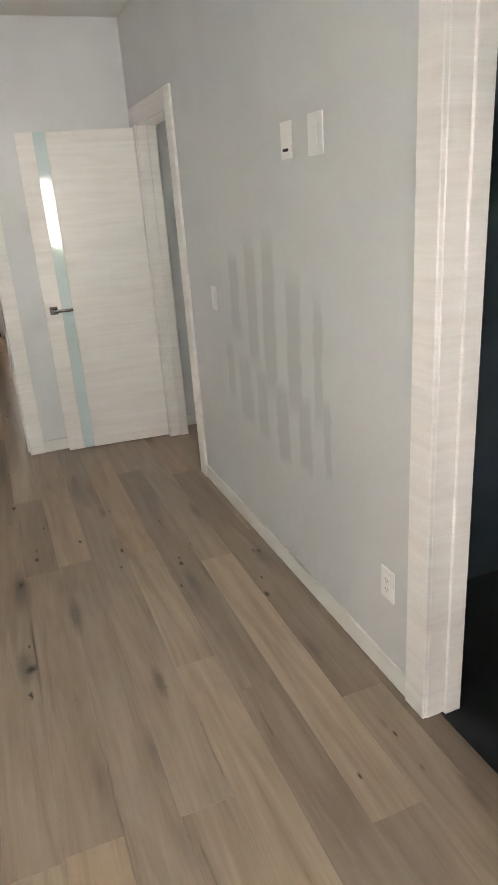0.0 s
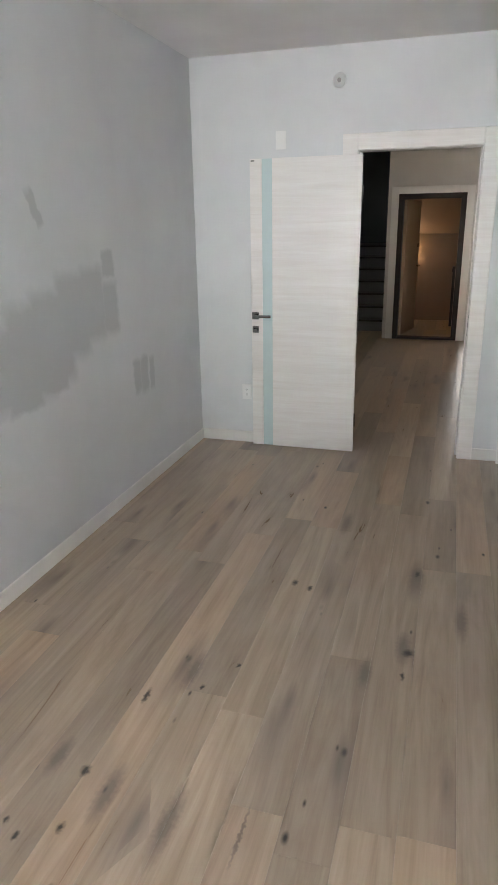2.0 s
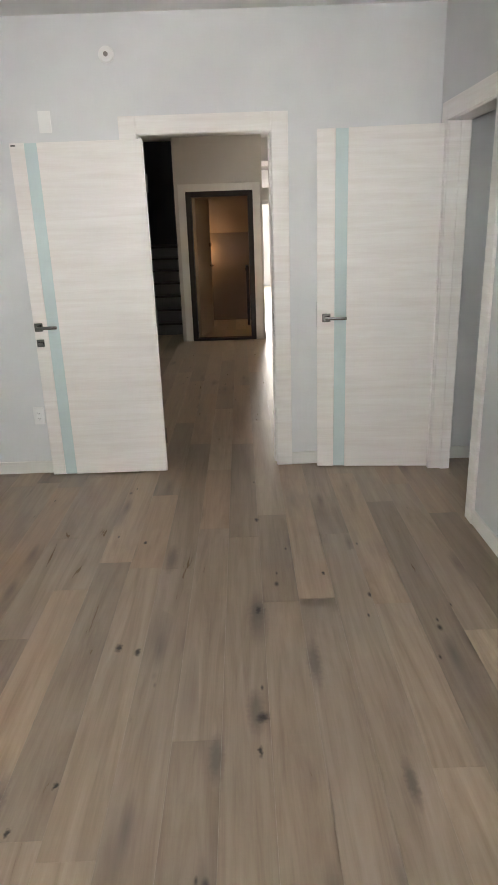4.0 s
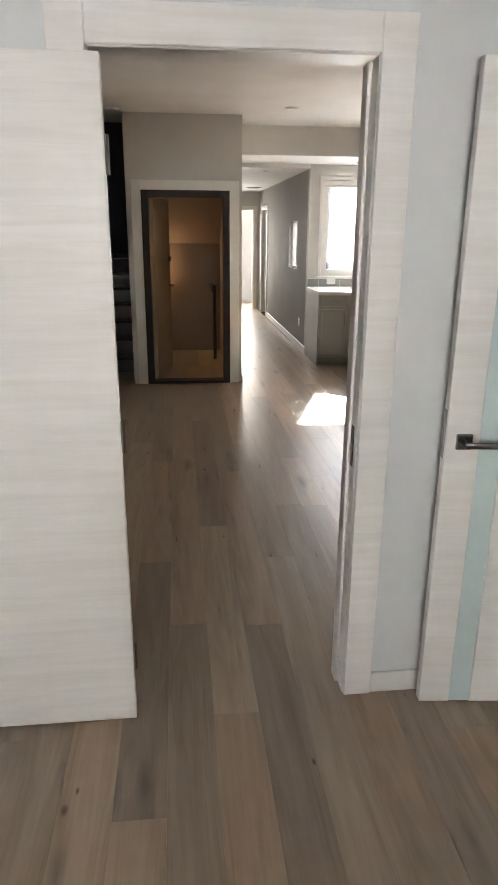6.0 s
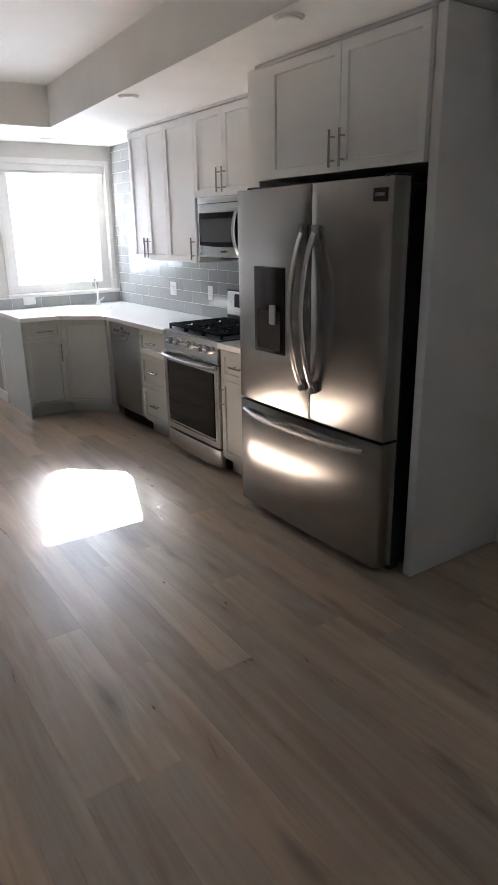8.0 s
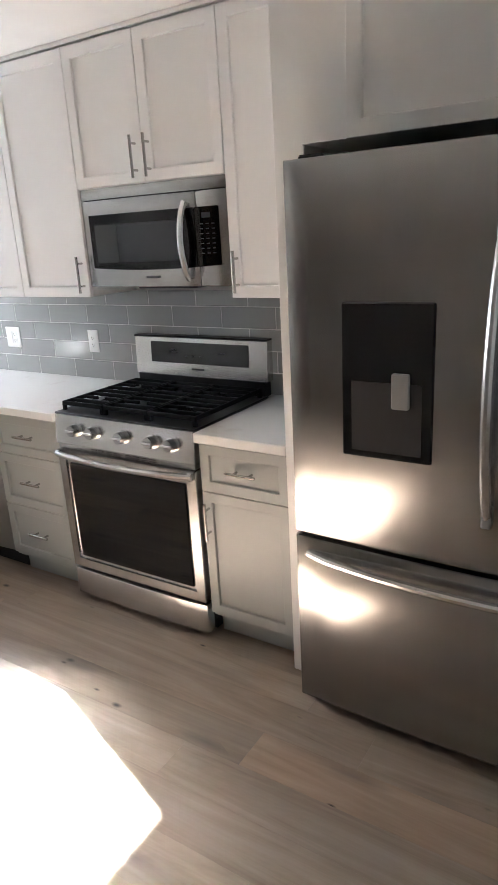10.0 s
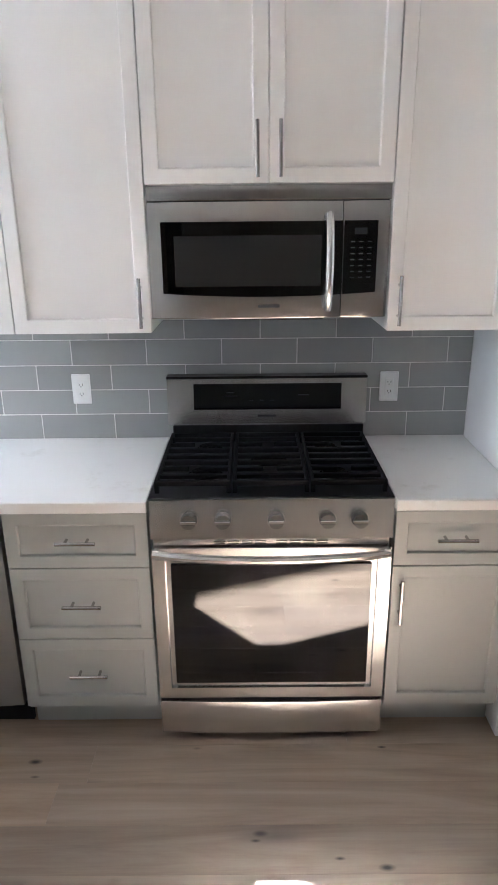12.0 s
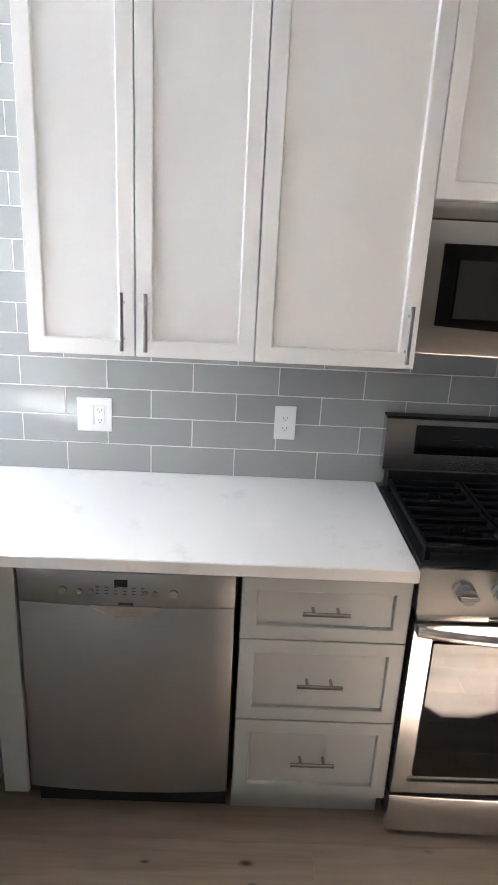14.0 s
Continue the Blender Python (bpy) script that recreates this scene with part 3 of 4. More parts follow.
ceiling_disc("smoke_detector", -1.226, -1.40, CB, .065, .04, "round white plastic smoke detector on the ceiling", "smoke detector")
ceiling_disc("ceiling_light", .225, -1.21, CB, .075, .02, "round white flush ceiling light, switched off", "ceiling light", .8)
ceiling_disc("smoke_detector", .482, 2.60, CM, .075, .03, "round white plastic smoke detector on the ceiling", "smoke detector")
for x, y, z in ((-1.144, 5.02, CM), (.54, 4.75, CM), (1.695, 6.49, CS), (1.52, 4.36, CS), (1.41, 2.58, CS), (.65, 7.25, 2.37)):
    ceiling_disc("ceiling_light", x, y, z, .065, .016, "round white flush ceiling light, switched off", "ceiling light", .8)
vent = thing("ceiling_vent", (-.325, -1.02, CB), "square white ceiling vent with a grey grille and centre plate", "ceiling vent")
part("frame", box(B(), -.415, -1.21, CB - .006, -.235, -.85, CB, .002), PLASTIC, vent)
part("grille", box(B(), -.40, -1.195, CB - .010, -.25, -.865, CB - .006, .001), GRILLE, vent, "grey slotted grille")
part("core", box(B(), -.375, -1.10, CB - .022, -.275, -.93, CB - .010, .003), PLASTIC, vent)
part("lip", box(B(), -.42, -.87, CB - .020, -.23, -.845, CB, .003), PLASTIC, vent)


hallvent = thing("ceiling_vent", (.87, 10.93, 2.37), "small grey ceiling vent in the hall ceiling", "ceiling vent")
part("frame", box(B(), .74, 10.80, 2.358, 1.00, 11.06, 2.37, .002), PLASTIC, hallvent)
part("grille", box(B(), .765, 10.825, 2.352, .975, 11.035, 2.358, .001), GRILLE, hallvent, "grey slotted grille")


# ---- entry box, its door and the stairs ----
ent = thing("entry_door_frame", (-.48, YB, 0), "dark bronze metal entry door frame with white casing", "door frame")
part("side_casing", box(B(), -1.02, YB - .016, 0, -.915, YB, 2.105, .003), TRIM, ent)
part("side_casing", box(B(), -.02, YB - .016, 0, .085, YB, 2.105, .003), TRIM, ent)
part("head_casing", box(B(), -.915, YB - .016, 2.005, -.02, YB, 2.105, .003), TRIM, ent)
part("jamb", box(B(), -.92, YB - .022, 0, -.85, YB + .13, 2.01, .003), BROWN, ent)
part("jamb", box(B(), -.085, YB - .022, 0, -.015, YB + .13, 2.01, .003), BROWN, ent)
part("head_jamb", box(B(), -.85, YB - .022, 1.94, -.085, YB + .13, 2.01, .003), BROWN, ent)
part("threshold", box(B(), -.85, YB - .022, 0, -.085, YB + .13, .03, .003), BROWN, ent)
ed = thing("entry_door", (-.90, YB + .14, 0), "tan panel entry door standing open into the stair landing", "door")
part("leaf", box(B(), -.86, YB + .14, .03, -.82, YB + .94, 1.935, .003), DOORTAN, ed)
h = part("door_handle", rod(B(), (-.82, YB + .86, 1.0), (-.77, YB + .86, 1.0), .011), NICKEL, ed, smooth=True)
part("lever", box(B(), -.785, YB + .74, .99, -.77, YB + .87, 1.01, .004), NICKEL, h)
part("deadbolt", rod(B(), (-.82, YB + .86, 1.30), (-.79, YB + .86, 1.30), .028, 20), NICKEL, ed, smooth=True)
ed.matrix_basis = pose(-.885, YB + .14, 0, 0, 0, -11)
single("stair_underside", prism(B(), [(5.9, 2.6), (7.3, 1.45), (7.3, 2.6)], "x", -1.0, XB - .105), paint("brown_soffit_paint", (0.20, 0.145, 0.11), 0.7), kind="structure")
rail = thing("landing_newel", (-.10, 6.6, 0), "dark wooden newel post with a handrail on the landing", "stair rail")
part("post", box(B(), -.125, 6.57, 0, -.085, 6.61, .95, .004), BROWN, rail)
part("handrail", box(B(), -.135, 6.62, .86, -.085, 7.29, .92, .008), BROWN, rail)
scn = thing("wall_sconce", (-.84, 7.30, 1.12), "small round glowing wall lamp on the landing", "wall lamp")
part("backplate", rod(B(), (-.84, 7.30, 1.12), (-.84, 7.285, 1.12), .05, 20), NICKEL, scn, smooth=True)
BULB, nt, b = material("lit_bulb", (1, .8, .5), .4)
b.inputs["Emission Color"].default_value, b.inputs["Emission Strength"].default_value = (1.0, .62, .3, 1), 6.0
bm = B()
bmesh.ops.create_uvsphere(bm, u_segments=16, v_segments=10, radius=.035, matrix=Matrix.Translation((-.84, 7.255, 1.12)))
part("globe", bm, BULB, scn, smooth=True)

st = thing("staircase", (-1.53, 5.7, 0), "dark painted wooden stairs with pale risers", "stairs")
RISER = paint("grey_riser_paint", (0.22, 0.225, 0.23), 0.6)
TREAD = paint("dark_tread_stain", (0.05, 0.042, 0.036), 0.45, 0.2)
S0, RUN, RISE = 5.85, .26, .18
for k in range(7):
    y = S0 + k * RUN
    part("riser", box(B(), XL, y, k * RISE, -1.08, y + .02, (k + 1) * RISE - .03), RISER, st)
    part("tread", box(B(), XL, y - .025, (k + 1) * RISE - .03, -1.08, y + RUN + .02, (k + 1) * RISE, .006), TREAD, st)
    part("carcass", box(B(), XL, y + .02, 0, -1.08, y + RUN, (k + 1) * RISE - .03), TREAD, st)
part("landing", box(B(), XL, S0 + 7 * RUN, 1.10, -1.08, 8.9, 1.26, .004), TREAD, st)
wall("wall_stair_side", WALL_WARM, (-1.08, YB + .12, 0, -1.066, 9.0, CM))

# ---- windows ----
def window(name, x0, x1, y0, y1, z0, z1, axis, label, split, w=.045):
    t = thing(name, ((x0 + x1) / 2, (y0 + y1) / 2, z0), label, "window", kind="structure")
    def q(u0, z0q, u1, z1q, d0, d1, bev=.003):
        return box(B(), u0, y0 + d0, z0q, u1, y0 + d1, z1q, bev) if axis == "x" else box(B(), x0 + d0, u0, z0q, x0 + d1, u1, z1q, bev)
    a, b2 = (x0, x1) if axis == "x" else (y0, y1)
    zm = z0 + (z1 - z0) * .42
    part("frame_side", q(a, z0, a + w, z1, .05, .11), TRIM, t)
    part("frame_side", q(b2 - w, z0, b2, z1, .05, .11), TRIM, t)
    part("frame_top", q(a + w, z1 - w, b2 - w, z1, .05, .11), TRIM, t)
    part("frame_bottom", q(a + w, z0, b2 - w, z0 + w, .05, .11), TRIM, t)
    if split:
        part("meeting_rail", q(a + w, zm - .02, b2 - w, zm + .02, .055, .105), TRIM, t)
    p = part("pane", q(a + w, z0 + w, b2 - w, z1 - w, .078, .082, 0), PANE, t)
    p.visible_shadow = False
    return t


kw = window("window_1", W0, W1, YW, YW + .12, WZ0, WZ1, "x", "white framed kitchen window above the sink", False, .085)
for q in ((W0 - .045, YW - .012, WZ0, W0, YW, WZ1 + .05), (W1, YW - .012, WZ0, W1 + .045, YW, WZ1 + .05), (W0, YW - .012, WZ1, W1, YW, WZ1 + .05)):
    part("casing", box(B(), *q, .003), TRIM, kw)
part("window_sill", box(B(), W0 - .06, YW - .05, WZ0 - .025, W1 + .06, YW + .05, WZ0, .004), TRIM, kw)
bl = thing("blind_headrail", ((W0 + W1) / 2, YW + .03, WZ1 - .06), "slim white blind headrail in the window recess", "blind")
part("headrail", box(B(), W0 + .002, YW + .008, WZ1 - .06, W1 - .002, YW + .048, WZ1 - .001, .004), TRIM, bl)
part("bottom_rail", box(B(), W0 + .012, YW + .012, WZ1 - .082, W1 - .012, YW + .044, WZ1 - .064, .003), TRIM, bl)
window("window_2", XP, PT, P0, P1, 1.09, 1.755, "y", "small window in the hall partition", False, .022)
bw = window("window_3", -1.45, .09, -5.55, -5.42, 1.1, 2.05, "x", "bedroom window", True)


# ---- kitchen: doors, handles ----
def bar(parent, p, q, out, r=.006):
    """A bar pull from p to q, standing off the face along out, on two posts."""
    p, q, o = Vector(p), Vector(q), Vector(out)
    d = (q - p).normalized()
    h = part("handle", rod(B(), p + o * .032, q + o * .032, r, 12), NICKEL, parent, "brushed nickel bar pull", True)
    for e in (p + d * .03, q - d * .03):
        part("post", rod(B(), e, e + o * .032, r * .8, 10), NICKEL, h, smooth=True)
    return h


def framed_front(bm, face, rail):
    """Sinks the panel of a framed front into one face of a box, with a small chamfer."""
    bmesh.ops.inset_individual(bm, faces=[face], thickness=rail)
    bmesh.ops.inset_individual(bm, faces=[face], thickness=.004, depth=-.010)
    return bm


def shaker(parent, name, u0, u1, z0, z1, face, mat, to_world, rail=.064, depth=.02):
    """A framed cabinet front with a sunk panel. to_world maps (along, out, up) boxes."""
    bm = B()
    n = to_world(bm, u0, u1, face - depth, face, z0, z1, 0)
    bm.normal_update()
    f = max(bm.faces, key=lambda q: q.normal.dot(n))
    framed_front(bm, f, rail)
    bm.normal_update()
    es = [e for e in bm.edges if len(e.link_faces) == 2 and e.calc_face_angle(0) > 1.2 and e.calc_face_angle_signed(0) > 0]
    bmesh.ops.bevel(bm, geom=es, offset=.0018, segments=1, affect="EDGES")
    return part(name, bm, mat, parent)


def along_y(bm, a, c, o0, o1, z0, z1, bev):
    """Fronts that face -x: distance `o` is measured from the kitchen wall towards the room."""
    box(bm, XK - o1, a, z0, XK - o0, c, z1, bev)
    return Vector((-1, 0, 0))


GAP = .0015
def upper(y0, y1, z0, z1, depth, doors, handles, label, group="upper wall cabinets"):
    t = thing("wall_cabinet", (XK - depth / 2, (y0 + y1) / 2, z0), label, "wall cabinet", group)
    part("body", box(B(), XK - depth + .021, y0 + .001, z0 + .002, XK - .002, y1 - .001, z1), CAB_WHITE, t)
    n = len(doors) - 1
    for k in range(n):
        d = shaker(t, "door", doors[k] + GAP, doors[k + 1] - GAP, z0, z1 - .01, depth, CAB_WHITE, along_y)
        hy, hz = handles[k]
        bar(d, (XK - depth, hy, hz), (XK - depth, hy, hz + .16), (-1, 0, 0))
    return t


UZ0, UZ1, UD = 1.383, 2.40, .316
upper(5.075, 5.715, UZ0, UZ1, UD, (5.075, 5.413, 5.715), ((5.380, UZ0 + .02), (5.446, UZ0 + .02)), "white shaker wall cabinet with two doors over the counter")
upper(4.618, 5.075, UZ0, UZ1, UD, (4.618, 5.075), ((4.648, UZ0 + .02),), "white shaker wall cabinet with one door beside the microwave")
upper(3.840, 4.618, 1.843, UZ1, UD, (3.840, 4.229, 4.618), ((4.194, 1.86), (4.264, 1.86)), "short white shaker wall cabinet above the microwave")
upper(3.442, 3.840, UZ0, UZ1, UD, (3.442, 3.840), ((3.805, UZ0 + .02),), "white shaker wall cabinet with one door beside the fridge panel")
upper(2.137, 3.335, 1.86, UZ1, .68, (2.137, 2.645, 3.185), ((2.610, 1.88), (2.680, 1.88)), "deep white shaker cabinet above the fridge")
single("tall_end_board", box(B(), 1.79, 3.337, 0, XK - .001, 3.440, 2.412, .003), CAB_WHITE, "tall white end panel between counter and fridge", "end board", "fridge end boards")
single("tall_end_board", box(B(), 1.775, 2.085, 0, XK - .001, 2.135, 2.412, .003), CAB_WHITE, "tall white end panel beside the fridge", "end board", "fridge end boards")
single("cabinet_crown", box(B(), XK - UD + .004, 3.442, UZ1 + .001, XK - .002, 5.715, CS - .001, .002), CAB_WHITE, "white filler strip above the wall cabinets", "trim")
single("cabinet_crown", box(B(), 1.765, 2.137, UZ1 + .001, XK - .002, 3.335, CS - .001, .002), CAB_WHITE, "white filler strip above the fridge cabinet", "trim")

BD = .618     # depth of the base cabinets' fronts from the wall
def base_unit(y0, y1, fronts, label):
    t = thing("base_cabinet", (XK - .3, (y0 + y1) / 2, 0), label, "base cabinet", "grey base cabinets")
    part("body", box(B(), XK - BD + .021, y0 + .001, .105, XK - .02, y1 - .001, .875), CAB_GREY, t)
    part("toe_kick", box(B(), XK - BD + .075, y0 + .001, 0, XK - BD + .090, y1 - .001, .105), CAB_GREY, t)
    for z0, z1, kind in fronts:
        d = shaker(t, "drawer_front" if kind == "drawer" else "door", y0 + GAP, y1 - GAP, z0 + GAP, z1 - GAP, BD, CAB_GREY, along_y, .06)
        if kind == "drawer":
            c = (y0 + y1) / 2
            zz = (z0 + z1) / 2
            bar(d, (XK - BD + .01, c - .064, zz), (XK - BD + .01, c + .064, zz), (-1, 0, 0))
        else:
            bar(d, (XK - BD, y1 - .03, z1 - .20), (XK - BD, y1 - .03, z1 - .04), (-1, 0, 0))
    return t


base_unit(4.622, 5.085, ((.672, .868, "drawer"), (.402, .672, "drawer"), (.125, .402, "drawer")), "grey base cabinet with three drawers beside the range")
base_unit(3.442, 3.838, ((.672, .868, "drawer"), (.125, .672, "door")), "grey base cabinet with one drawer over a door")

# corner and window run
CX0, CY = 1.16, 6.05      # left end and front of the run under the window
DX, DY = 1.50, 5.765       # ends of the slanted corner front
t = thing("base_cabinet", (1.33, 6.4, 0), "grey base cabinet with a drawer over a door under the window", "base cabinet", "grey base cabinets")
part("body", box(B(), CX0, CY + .021, .105, DX, YW - .02, .875), CAB_GREY, t)
part("toe_kick", box(B(), CX0 + .01, CY + .075, 0, DX + .1, CY + .09, .105), CAB_GREY, t)
part("end_panel", box(B(), CX0 - .018, CY, 0, CX0 - .001, YW - .012, .875, .002), CAB_GREY, t)


def along_x(bm, a, c, o0, o1, z0, z1, bev):
    box(bm, a, YW - o1, z0, c, YW - o0, z1, bev)
    return Vector((0, -1, 0))


for z0, z1, nm in ((.70, .868, "drawer_front"), (.115, .70, "door")):
    d = shaker(t, nm, CX0 + GAP, DX - GAP, z0 + GAP, z1 - GAP, YW - CY, CAB_GREY, along_x, .05)
    if nm == "door":
        bar(d, (DX - .03, CY, .50), (DX - .03, CY, .66), (0, -1, 0))
    else:
        bar(d, (1.255, CY, .784), (1.405, CY, .784), (0, -1, 0))
cc = thing("corner_cabinet", (1.9, 6.0, 0), "grey corner sink cabinet with a slanted front", "base cabinet", "grey base cabinets")
XF = XK - BD
part("body", prism(B(), [(DX, CY + .03), (XF, DY + .03), (XK - .02, DY + .03), (XK - .02, YW - .02), (DX, YW - .02)], "z", .105, .875), CAB_GREY, cc)
part("filler", box(B(), XF + .001, 5.692, .105, XF + .02, DY - .002, .873, .002), CAB_GREY, cc)
part("toe_kick", prism(B(), [(DX + .05, CY + .09), (XF + .075, DY + .05), (XF + .09, DY + .07), (DX + .06, CY + .11)], "z", 0, .105), CAB_GREY, cc)
ang = math.atan2(DY - CY, XF - DX)
wid = math.hypot(DY - CY, XF - DX)
bm = box(B(), .004, 0, .125, wid - .004, .022, .868)
bm.normal_update()
framed_front(bm, max(bm.faces, key=lambda q: -q.normal.y), .05)
bmesh.ops.transform(bm, matrix=pose(DX, CY + .006, 0, 0, 0, math.degrees(ang)), verts=bm.verts)
cd = part("door", bm, CAB_GREY, cc)

# worktops
CT0, CT1 = .876, .914
EX = 1.788                # front edge of the worktop on the long wall
single("worktop", prism(B(), [(EX, 4.618), (EX, DY - .03), (DX - .01, CY - .025), (CX0 - .03, CY - .025), (CX0 - .03, YW - .09), (XP + .002, YW - .06), (XP + .002, YW - .002), (XK - .002, YW - .002), (XK - .002, 4.618)], "z", CT0, CT1), COUNTER,
       "white quartz worktop running round the corner under the window", "worktop", "white worktops").modifiers.new("edge", "BEVEL").width = .003
single("worktop", box(B(), EX, 3.442, CT0, XK - .002, 3.842, CT1, .003), COUNTER, "short white quartz worktop between range and fridge panel", "worktop", "white worktops")

# sink and tap in the corner
sk = thing("kitchen_sink", (1.86, 6.36, CT1), "stainless steel sink rim set in the corner worktop", "sink")
bm = B()
for q in ((-.22, -.16, .22, -.145), (-.22, .145, .22, .16), (-.22, -.145, -.205, .145), (.205, -.145, .22, .145)):
    box(bm, q[0], q[1], 0, q[2], q[3], .004, .001)
bmesh.ops.transform(bm, matrix=Matrix.Translation((1.86, 6.36, CT1)) @ pose(0, 0, 0, 0, 0, -35), verts=bm.verts)
part("rim", bm, STEEL, sk)
bm = box(B(), -.205, -.145, 0, .205, .145, .0015)
bmesh.ops.transform(bm, matrix=Matrix.Translation((1.86, 6.36, CT1)) @ pose(0, 0, 0, 0, 0, -35), verts=bm.verts)
part("basin", bm, STEEL_DULL, sk)
tp = thing("kitchen_tap", (2.06, 6.54, CT1), "chrome kitchen tap with a tall bent spout", "tap")
part("base", rod(B(), (2.06, 6.54, CT1), (2.06, 6.54, CT1 + .05), .024, 20), CHROME, tp, smooth=True)
arc = [(2.06, 6.54, CT1 + .05), (2.06, 6.54, CT1 + .20)]
for k in range(1, 9):
    a = math.pi * k / 8
    u = .07 * (1 - math.cos(a))
    arc.append((2.06 - u * .57, 6.54 - u * .82, CT1 + .20 + .07 * math.sin(a)))
part("spout", tube(B(), arc, .010, 10), CHROME, tp, smooth=True)
part("lever", rod(B(), (2.075, 6.55, CT1 + .045), (2.14, 6.58, CT1 + .07), .007), CHROME, tp, smooth=True)


# ---- appliances ----
def bowed(y0, y1, z0, z1, edge, mid, back, n=10):
    """A front panel that faces -x, bowed outwards between its upright edges."""
    front = []
    for k in range(n + 1):
        u = k / n
        front.append((edge + (mid - edge) * (1 - (2 * u - 1) ** 2), y0 + (y1 - y0) * u))
    bm = prism(B(), front + [(back, y1), (back, y0)], "z", z0, z1)
    es = [e for e in bm.edges if all(v.co.x < back - .001 for v in e.verts) and (abs(e.verts[0].co.z - e.verts[1].co.z) < 1e-5 or min(e.verts[0].co.y, e.verts[1].co.y) < y0 + 1e-5 and max(e.verts[0].co.y, e.verts[1].co.y) < y0 + 1e-5)]
    bmesh.ops.bevel(bm, geom=es, offset=.004, segments=2, affect="EDGES", profile=.5)
    return bm


def bow_bar(bm, ends, mid, r, n=12, seg=10):
    """A bar bent in one even arch from end to end; mid: how far its middle stands out along -x."""
    a, c = Vector(ends[0]), Vector(ends[1])
    return tube(bm, [a.lerp(c, k / n) + Vector((-mid * math.sin(math.pi * k / n) ** .7, 0, 0)) for k in range(n + 1)], r, seg)


def fridge(y0, y1):
    t = thing("fridge", (2.0, (y0 + y1) / 2, 0), "brushed stainless steel french door fridge with bottom freezer drawer", "fridge")
    m, xe, xm, xb = 2.672, 1.630, 1.613, 1.725
    part("body", box(B(), 1.74, y0 + .01, .03, XK - .03, y1 - .01, 1.785, .004), BLACK, t, "dark grey cabinet sides")
    part("kick_grille", box(B(), 1.745, y0 + .02, .0, 1.80, y1 - .02, .06), RUBBER, t)
    part("hinge_cover", box(B(), 1.68, y0 + .02, 1.785, 1.85, y0 + .10, 1.825, .006), BLACK, t)
    part("hinge_cover", box(B(), 1.68, y1 - .10, 1.785, 1.85, y1 - .02, 1.825, .006), BLACK, t)

    def curve(y):
        u = (y - y0) / (y1 - y0)
        return xe + (xm - xe) * (1 - (2 * u - 1) ** 2)

    def door(name, a, c, z0, z1):
        n = 8
        front = [(curve(a + (c - a) * k / n), a + (c - a) * k / n) for k in range(n + 1)]
        bm = prism(B(), front + [(xb, c), (xb, a)], "z", z0, z1)
        es = [e for e in bm.edges if all(v.co.x < xb - .001 for v in e.verts) and (abs(e.verts[0].co.z - e.verts[1].co.z) < 1e-5 or all(v.co.y < a + 1e-5 for v in e.verts) or all(v.co.y > c - 1e-5 for v in e.verts))]
        bmesh.ops.bevel(bm, geom=es, offset=.006, segments=2, affect="EDGES", profile=.5)
        return part(name, bm, STEEL_UP, t, smooth=True)
    d1 = door("door", y0, m - .003, .688, 1.81)
    d2 = door("door", m + .003, y1, .688, 1.81)
    dr = door("freezer_drawer", y0, y1, .045, .675)
    for d, y in ((d1, m - .045), (d2, m + .045)):
        x = curve(y)
        h = part("handle", bow_bar(B(), ((x - .004, y, .84), (x - .004, y, 1.62)), .088, .014), STEEL, d, "curved steel handle", True)
        for z in (.865, 1.60):
            part("mount", box(B(), x - .03, y - .013, z - .03, x + .006, y + .013, z + .03, .004), STEEL_DULL, h)
    ya, yb = y0 + .11, y1 - .05
    h = part("handle", tube(B(), [(curve(ya + (yb - ya) * k / 12) - .052 * math.sin(math.pi * k / 12) ** .6 - .004, ya + (yb - ya) * k / 12, .618) for k in range(13)], .014, 10), STEEL, dr, "curved steel handle", True)
    a, c = 2.875, 3.140
    dp = part("dispenser", box(B(), curve(a) - .006, a, .985, curve(a) + .03, c, 1.430, .004), DISPLAY, d2, "black water dispenser panel")
    part("cavity", box(B(), curve(a) - .008, a + .03, 1.005, curve(a) - .0055, c - .03, 1.21), RUBBER, dp)
    part("paddle", box(B(), curve(a) - .022, (a + c) / 2 - .07, 1.14, curve(a) - .006, (a + c) / 2 - .02, 1.24, .004), STEEL_DULL, dp)
    part("badge", box(B(), curve(2.21) - .004, 2.205, 1.715, curve(2.21) + .008, 2.285, 1.768, .001), BLACK, d1, "small dark badge")
    part("badge_bar", box(B(), curve(2.21) - .006, 2.217, 1.735, curve(2.21), 2.273, 1.75), CHROME, d1)
    return t


fridge(2.175, 3.322)


KNOBSTEEL = steel("dark_knob_steel", (0.42, 0.42, 0.42), 0.25, (220, 2.0, 420))
CAPENAMEL = material("glossy_burner_enamel", (0.012, 0.012, 0.012), 0.12)[0]


